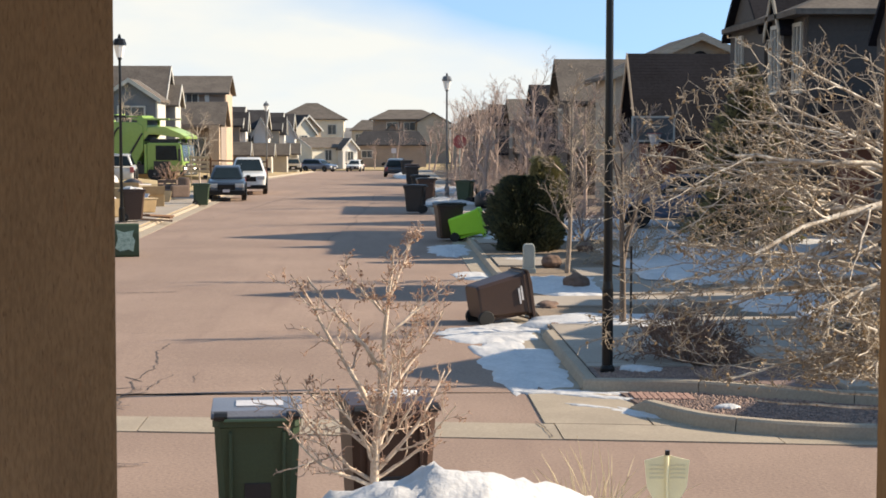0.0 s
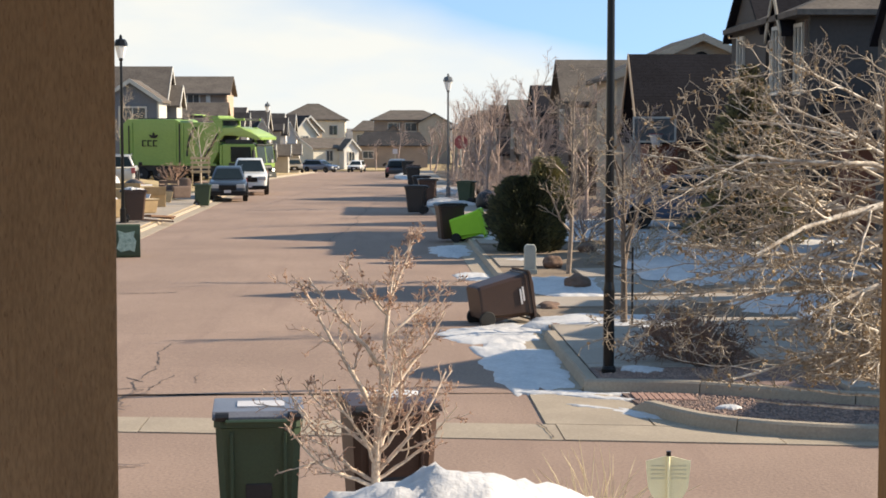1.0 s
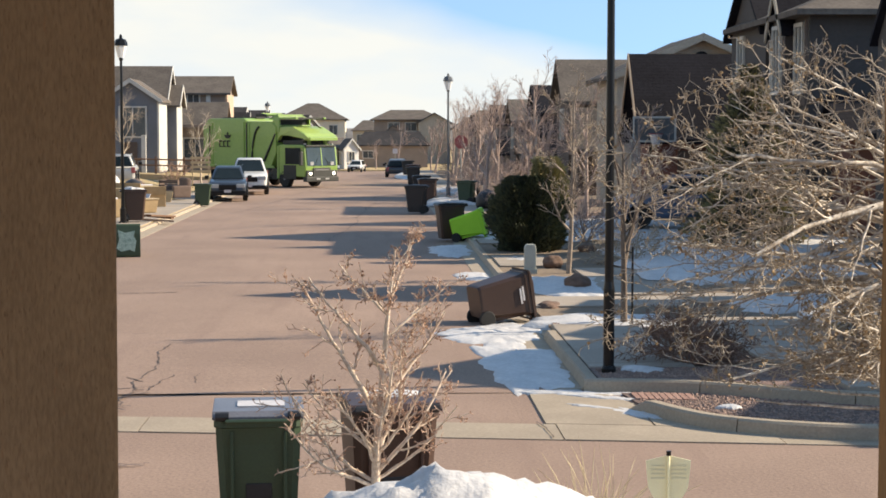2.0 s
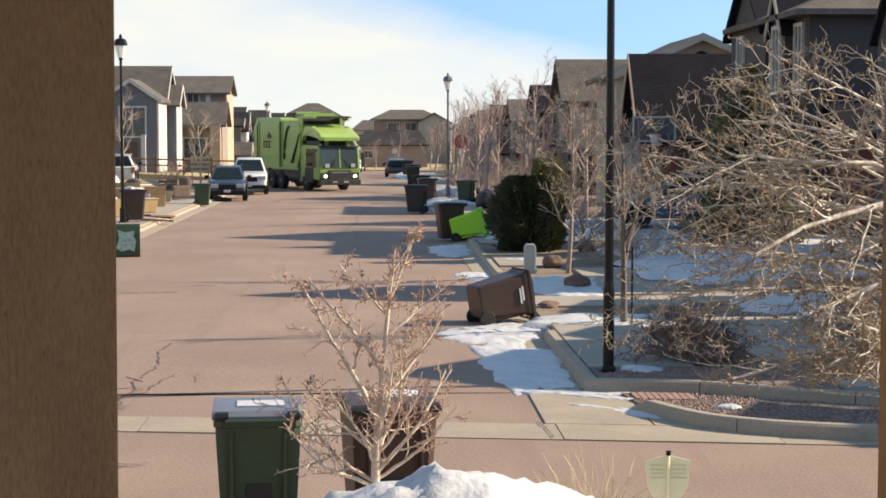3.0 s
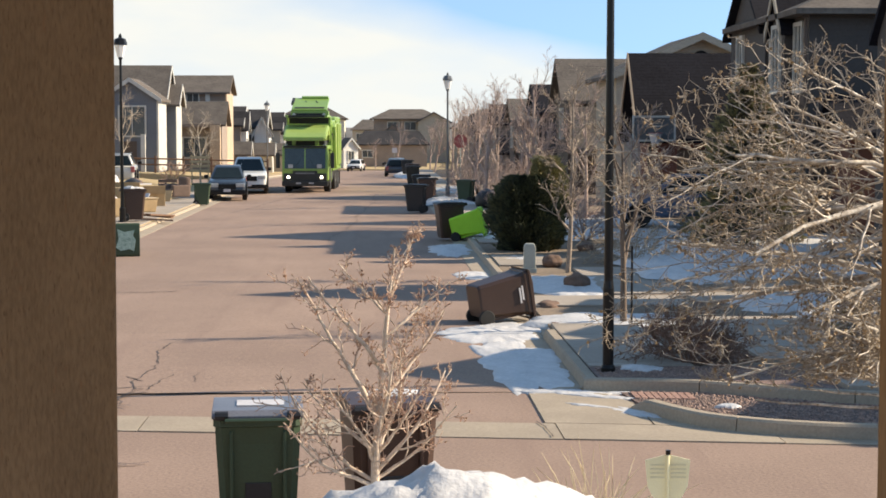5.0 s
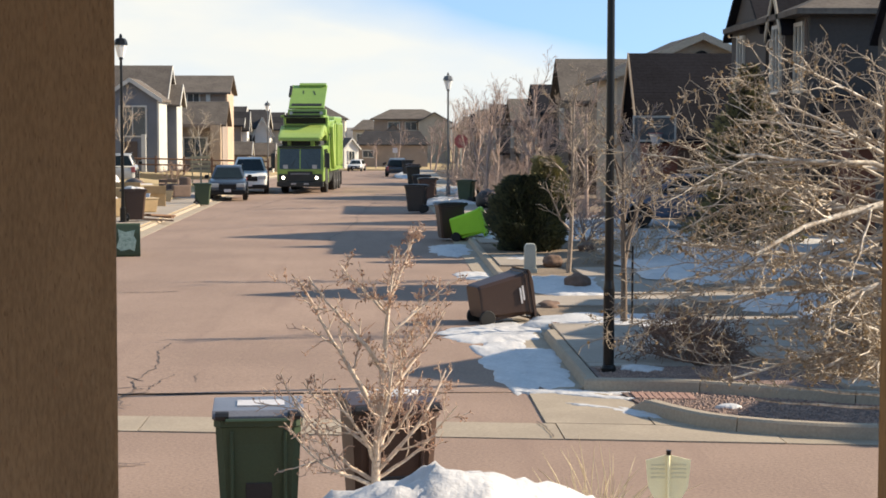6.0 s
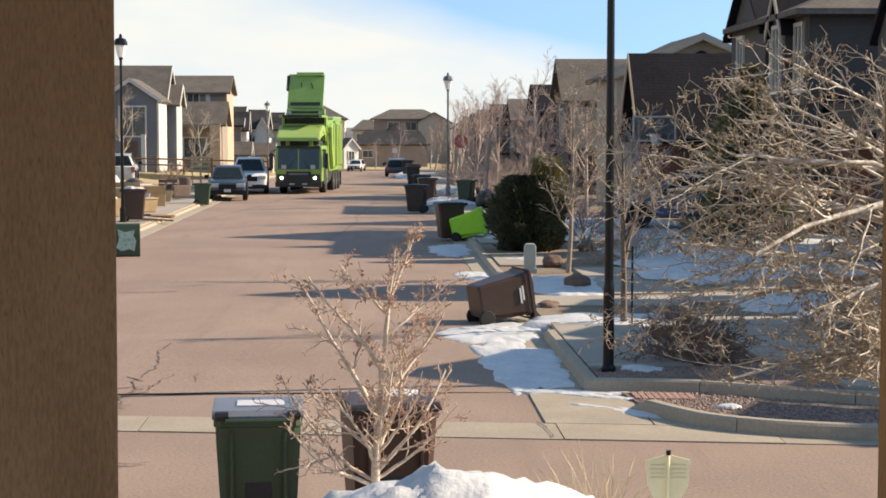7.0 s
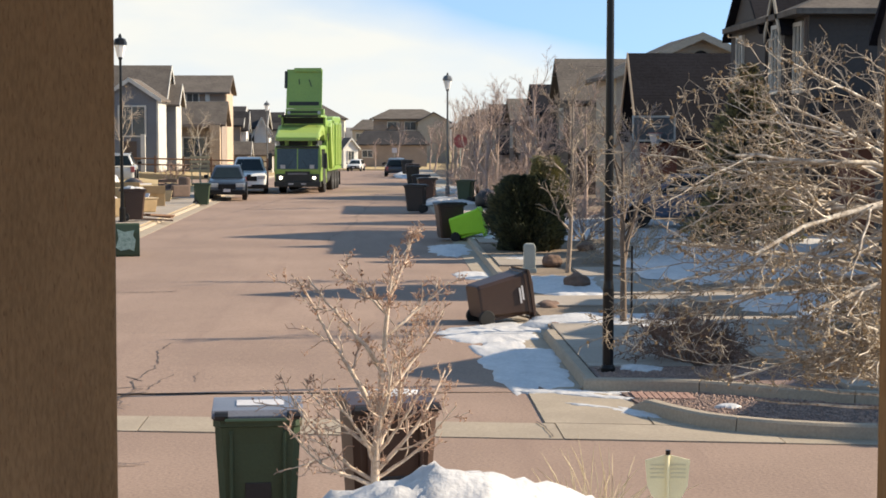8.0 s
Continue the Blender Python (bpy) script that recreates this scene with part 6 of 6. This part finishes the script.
# large tree arching in from the side of the yard: limbs leave the stem at head height and reach over the bank
THIN[0], LOW[0] = 0.0016, 1.72
ARCH = [(3, 0.35, 0.62, 0.08, 0.0, 0.16, 0.6), (6, 0.50, 0.62, 0.15, -0.04, 0.11, 0.66), (4, 0.50, 0.8, 0.28, -0.01, 0.06, 0.62), (3, 0.42, 0.9, 0.34, 0.02, 0.045, 0.6), (2, 0.5, 0.9, 0.36, 0.0, 0.035, 0.5)]
limb_rng = random.Random(77)
reach = [((0.0, 0.05, 1), 2.6, 0.06)]
for k in (0, 1, 2, 3, 4, 5, 6, 7, 10, 12, 13, 14, 15, 16, 17, 18, 19, 20, 21, 22, 23):
    up = 1.60 + 0.92 * k / 24
    reach.append(((-1, limb_rng.uniform(-0.45, 0.30), limb_rng.uniform(0.10, 0.42) + 0.2 * (k > 16) + 0.25 * (k > 21)), limb_rng.uniform(0.75, 1.45) * (0.85 if k > 18 else 0.8 if k < 4 else 1.0), limb_rng.uniform(0.011, 0.019), up))
for k in range(4):
    reach.append(((-1, limb_rng.uniform(-0.3, 0.2), limb_rng.uniform(0.05, 0.2)), limb_rng.uniform(0.7, 1.0), limb_rng.uniform(0.009, 0.012), 1.48 + 0.06 * k))
for k in range(5):
    reach.append(((-1, limb_rng.uniform(-0.2, 0.2), limb_rng.uniform(0.45, 0.75)), limb_rng.uniform(0.95, 1.35), limb_rng.uniform(0.010, 0.015), 1.75 + 0.16 * k))
tree(pose(2.58, 6.6, 0.62), "large leafless tree with arching pale branches and dry pods", reach, ARCH, LIMB_BARK, ARCH_TWIG, 7, 2200, SEED, grower=zig, pod_size=(0.003, 0.008))
# street trees down the shaded side
THIN[0], LOW[0] = 0.005, -9.0
STREET = [(9, 0.5, 0.62, 0.05, 0.03), (7, 0.5, 0.65, 0.10, 0.05), (6, 0.5, 0.7, 0.15, 0.03)]
STREET4 = STREET + [(3, 0.5, 0.8, 0.18, 0.0)]
tree(pose(4.2, 36.3, 0.13), "slender leafless street tree with upswept branches", [((0.02, 0, 1), 3.9, 0.06)], [(14, 0.34, 0.75, 0.04, 0.02), *STREET4[1:]], GREY_BARK, TWIG, 11)
tree(pose(4.0, 26.6, 0.13), "thin leafless young tree tied to a stake", [((0.0, 0, 1), 3.0, 0.06)], STREET4, BARK_DARK, TWIG, 12)
tree(pose(5.6, 58, 0.18), "leafless street tree with reddish twigs", [((-0.05, 0, 1), 4.6, 0.08)], STREET4, FAR_BARK, FAR_BARK, 13)
tree(pose(4.6, 70, 0.13), "leafless street tree with reddish twigs", [((0.05, 0, 1), 4.5, 0.08)], STREET4, FAR_BARK, FAR_BARK, 14)
tree(pose(5.2, 82, 0.13), "leafless street tree with reddish twigs", [((0.05, 0, 1), 4.2, 0.08)], STREET4, FAR_BARK, FAR_BARK, 15)
for k, (x, y, hgt) in enumerate(((4.3, 94, 4.2), (4.8, 108, 4.4), (4.0, 122, 3.8), (4.6, 150, 4.0), (2.2, 214, 5.0), (-0.5, 216, 3.5), (6.5, 66, 3.6), (7.5, 48, 3.4), (6.8, 78, 4.2), (4.4, 76, 4.4), (4.2, 88, 3.8), (5.6, 100, 4.6), (7.0, 55, 4.0), (5.8, 63, 3.4), (6.4, 90, 4.6))):
    tree(pose(x, y, gz(y) + 0.12), "distant leafless street tree", [((0.03, 0, 1), hgt, 0.08)], STREET4, FAR_BARK, FAR_BARK, 20 + k)
tree(pose(-9.93, 91.9, 0.13), "young leafless tree in a lumber guard", [((0.02, 0, 1), 3.5, 0.06)], STREET4, BARK, TWIG, 31)
tree(pose(-17.6, 113.5, 0.45), "leafless tree before the grey house", [((0.02, 0, 1), 4.6, 0.07)], STREET4, BARK, TWIG, 32)
tree(pose(-11.5, 92, 0.3), "low leafless shrub by the kerb", [((0.3 * k - 0.9, 0.2 * (k % 3) - 0.2, 1), 1.1, 0.02) for k in range(7)], STREET, BARK_RED, BARK_RED, 33, name="shrub", group="bare shrubs")
SHRUB = [(8, 0.6, 0.7, 0.12, 0.0), (6, 0.55, 0.8, 0.16, 0.0), (4, 0.5, 0.8, 0.2, 0.0)]
tree(pose(4.2, 21.9, 0.14), "round leafless brown shrub in the gravel", [((math.cos(k * 0.7), math.sin(k * 0.7), 0.5 + 0.15 * (k % 4)), 0.82, 0.012) for k in range(22)], SHRUB, SHRUB_BARK, SHRUB_BARK, 41, 1500, SHRUB_BARK, name="shrub", group="bare shrubs")
tree(pose(7.3, 23.5, 0.2), "leafless brown shrub beside the pavement", [((math.cos(k * 0.8), math.sin(k * 0.8), 0.4 + 0.15 * (k % 4)), 0.9, 0.012) for k in range(16)], SHRUB, SHRUB_BARK, TWIG, 42, 4000, LEAF_GOLD, name="shrub", group="bare shrubs")
tree(pose(6.0, 38.5, 0.2), "leafless brown shrub by the driveway", [((math.cos(k * 0.8), math.sin(k * 0.8), 0.5 + 0.15 * (k % 4)), 1.0, 0.014) for k in range(14)], SHRUB, TWIG, TWIG, 43, 800, SEED, name="shrub", group="bare shrubs")
for k, (x, y, r) in enumerate(((5.2, 61, 1.5), (4.4, 72, 1.7), (6.1, 74, 1.8), (5.0, 84, 1.6), (6.3, 96, 2.0), (4.6, 99, 1.6), (5.8, 46, 1.1), (6.6, 55, 1.3))):
    tree(pose(x, y, 0.14), "tangled reddish leafless shrub on the verge", [((math.cos(j * 0.9), math.sin(j * 0.9), 0.9 + 0.2 * (j % 4)), r, 0.02) for j in range(12)], SHRUB, FAR_BARK, FAR_BARK, 60 + k, name="shrub", group="bare shrubs")
stk = thing("tree_stake", pose(4.1, 26.4, 0.12), "dark steel stake beside the young tree", "stake")
part("rod", tube([(0, 0, -0.1), (0, 0, 1.3)], 0.018, 6), BLACK_PAINT, stk)
part("strap", tube([(0, 0, 1.2), (-0.1, 0.2, 1.22)], 0.012, 5), RUBBER, stk)


# ---------------------------------------------------------------- evergreens: clumps of many small needle sprays
def evergreen(m, label, height, radius, shape, count, seed, name="evergreen_bush", needles=NEEDLE, tips=NEEDLE_TIP):
    rng = random.Random(seed)
    t = thing(name, m, label, "evergreen", "evergreens")
    me = tubes_mesh("trunk", [([Vector((0, 0, -0.05)), Vector((0.02, 0, height * 0.5)), Vector((0, 0, height * 0.92))], [radius * 0.07, radius * 0.045, 0.01])], 7)
    me.materials.append(TWIG)
    ob = new("trunk", me)
    ob.parent = t
    sets = {"crown": ([], []), "sprays": ([], [])}
    for i in range(count):
        f = rng.random() ** 0.8
        a = rng.uniform(0, 6.283)
        lump = 1 + 0.45 * noise.noise((2 * math.cos(a) + seed, 2 * math.sin(a), f * 4)) + 0.3 * noise.noise((5 * math.cos(a), 5 * math.sin(a) + seed, f * 7)) + 0.1 * rng.gauss(0, 1)
        r = radius * shape(f) * lump * rng.uniform(0.45, 1.0) ** 0.5
        p = Vector((r * math.cos(a), r * math.sin(a), f * height))
        d = Vector((math.cos(a), math.sin(a), rng.uniform(0.1, 1.2))).normalized()
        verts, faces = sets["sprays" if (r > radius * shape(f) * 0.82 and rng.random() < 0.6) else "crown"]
        s = rng.uniform(0.07, 0.16) * (0.5 + radius * 0.5)
        u = (d.orthogonal().normalized() * math.cos(i) + d.cross(d.orthogonal()).normalized() * math.sin(i)) * s * 0.3
        w = d.cross(u).normalized() * s * 0.3
        for q in (u, w):
            b = len(verts)
            verts += [tuple(p - q * 0.3), tuple(p + d * s * 0.6 + q), tuple(p + d * s * 1.5), tuple(p + d * s * 0.6 - q)]
            faces.append((b, b + 1, b + 2, b + 3))
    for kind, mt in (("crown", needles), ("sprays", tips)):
        me = bpy.data.meshes.new(kind)
        me.from_pydata(*[sets[kind][0], [], sets[kind][1]])
        me.materials.append(mt)
        ob = new(kind, me)
        ob.parent = t
        tagged(ob, kind="stuff")
    return t


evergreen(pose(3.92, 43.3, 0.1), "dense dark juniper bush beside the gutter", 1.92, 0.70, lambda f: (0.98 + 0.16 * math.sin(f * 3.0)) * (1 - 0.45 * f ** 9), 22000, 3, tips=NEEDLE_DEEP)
evergreen(pose(4.4, 43.2, 0.1), "taller olive juniper above the dark bush", 2.45, 0.52, lambda f: (0.25 + 0.75 * min(1.0, max(0.0, (f - 0.35) / 0.25))) * (1 - 0.6 * f ** 5), 8000, 5, needles=NEEDLE_TIP)
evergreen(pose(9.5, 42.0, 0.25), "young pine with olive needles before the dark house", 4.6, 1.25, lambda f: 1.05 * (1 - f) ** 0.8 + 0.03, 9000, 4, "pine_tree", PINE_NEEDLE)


# ---------------------------------------------------------------- snow bank, straw grass in the near yard
def mound():
    def top(x, y):
        d = ((x - 0.40) / 1.7) ** 2 + ((y - 8.3) / 1.15) ** 2
        ridge = 1.02 * math.exp(-d)
        return 0.70 + ridge + 0.16 * noise.noise((x * 1.7 + 0.6, y * 1.3, 4)) + 0.09 * noise.noise((x * 4.5, y * 4.5, 2)) + 0.035 * noise.noise((x * 13, y * 13, 2))
    bm = sheet(span(-3.2, 4.0, 120), span(6.4, 10.3, 70), lambda x, y: top(x, y) - 0.2)
    ob = part("snow_bank", bm, SNOW, None, "", True)
    tagged(ob, "heaped bank of old snow in the front yard", "snow", "", "stuff")


mound()


def straw(x, y, z, n, seed):
    rng = random.Random(seed)
    t = thing("grass_tuft", pose(x, y, z), "dry straw-coloured ornamental grass tuft", "grass", "grass tufts")
    lines = []
    for _ in range(n):
        d = Vector((rng.gauss(0, 0.22), rng.gauss(0, 0.22), 1)).normalized()
        p, pts = Vector((rng.gauss(0, 0.04), rng.gauss(0, 0.04), 0)), []
        L = rng.uniform(0.45, 0.85)
        for i in range(6):
            pts.append(p.copy())
            p = p + d * L / 5
            d = (d + Vector((d.x * 0.25, d.y * 0.25, -0.06))).normalized()
        lines.append((pts, [0.0025, 0.002, 0.002, 0.0025, 0.004, 0.001]))
    me = tubes_mesh("foliage", lines, 3)
    me.materials.append(STRAW)
    ob = new("foliage", me)
    ob.parent = t
    tagged(ob, kind="stuff")


straw(1.12, 8.9, 0.78, 40, 1)
straw(1.32, 9.4, 0.72, 30, 2)


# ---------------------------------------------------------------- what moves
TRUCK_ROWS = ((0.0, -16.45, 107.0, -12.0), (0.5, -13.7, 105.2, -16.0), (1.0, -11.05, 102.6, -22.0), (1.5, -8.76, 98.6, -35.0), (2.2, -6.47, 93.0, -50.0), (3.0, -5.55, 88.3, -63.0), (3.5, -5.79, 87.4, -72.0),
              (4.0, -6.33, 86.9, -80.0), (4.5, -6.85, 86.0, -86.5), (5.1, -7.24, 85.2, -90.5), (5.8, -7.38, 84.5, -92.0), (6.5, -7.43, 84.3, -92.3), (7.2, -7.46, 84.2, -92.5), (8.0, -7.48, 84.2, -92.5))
RISE_ROWS = ((0.0, 0.0), (3.4, 0.0), (4.5, 0.10), (5.8, 0.26), (8.0, 0.28))
LID_ROWS = ((0.0, 0), (3.4, 0), (4.0, 1), (4.5, 6), (5.0, 18), (5.8, 32), (6.0, 36), (6.5, 47), (7.0, 60), (7.5, 70), (8.0, 79))


def along(rows, t):
    for a, b in zip(rows, rows[1:]):
        if t <= b[0]:
            f = (t - a[0]) / (b[0] - a[0])
            return [p + (q - p) * f for p, q in zip(a[1:], b[1:])]
    return rows[-1][1:]


def motions():
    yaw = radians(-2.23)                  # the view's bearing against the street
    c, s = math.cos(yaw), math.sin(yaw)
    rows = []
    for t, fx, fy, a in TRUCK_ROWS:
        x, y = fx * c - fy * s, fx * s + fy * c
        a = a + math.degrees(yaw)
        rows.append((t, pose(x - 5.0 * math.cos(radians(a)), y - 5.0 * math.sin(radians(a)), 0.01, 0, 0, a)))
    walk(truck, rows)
    walk(lid, [(t, pose(LID_AT[0], LID_AT[1], LID_AT[2] + along(RISE_ROWS, t)[0], 0, a, 0)) for t, a in LID_ROWS])
    walk(lid_frame, [(t, pose(FRAME_AT[0], FRAME_AT[1], FRAME_AT[2] + r)) for t, r in RISE_ROWS])
    steps = [i * 0.1 for i in range(81)]
    gone, turns, last = 0.0, [], None
    for t in steps:
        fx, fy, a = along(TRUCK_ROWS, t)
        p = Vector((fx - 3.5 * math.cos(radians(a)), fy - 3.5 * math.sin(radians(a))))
        gone += (p - last).length if last is not None else 0.0
        last = p
        turns.append(math.degrees(gone / 0.5))
    for hub in TRUCK_WHEELS:
        at = hub.matrix_basis.translation.copy()
        walk(hub, [(t, pose(*at, 0, k, 0)) for t, k in zip(steps, turns)])


motions()
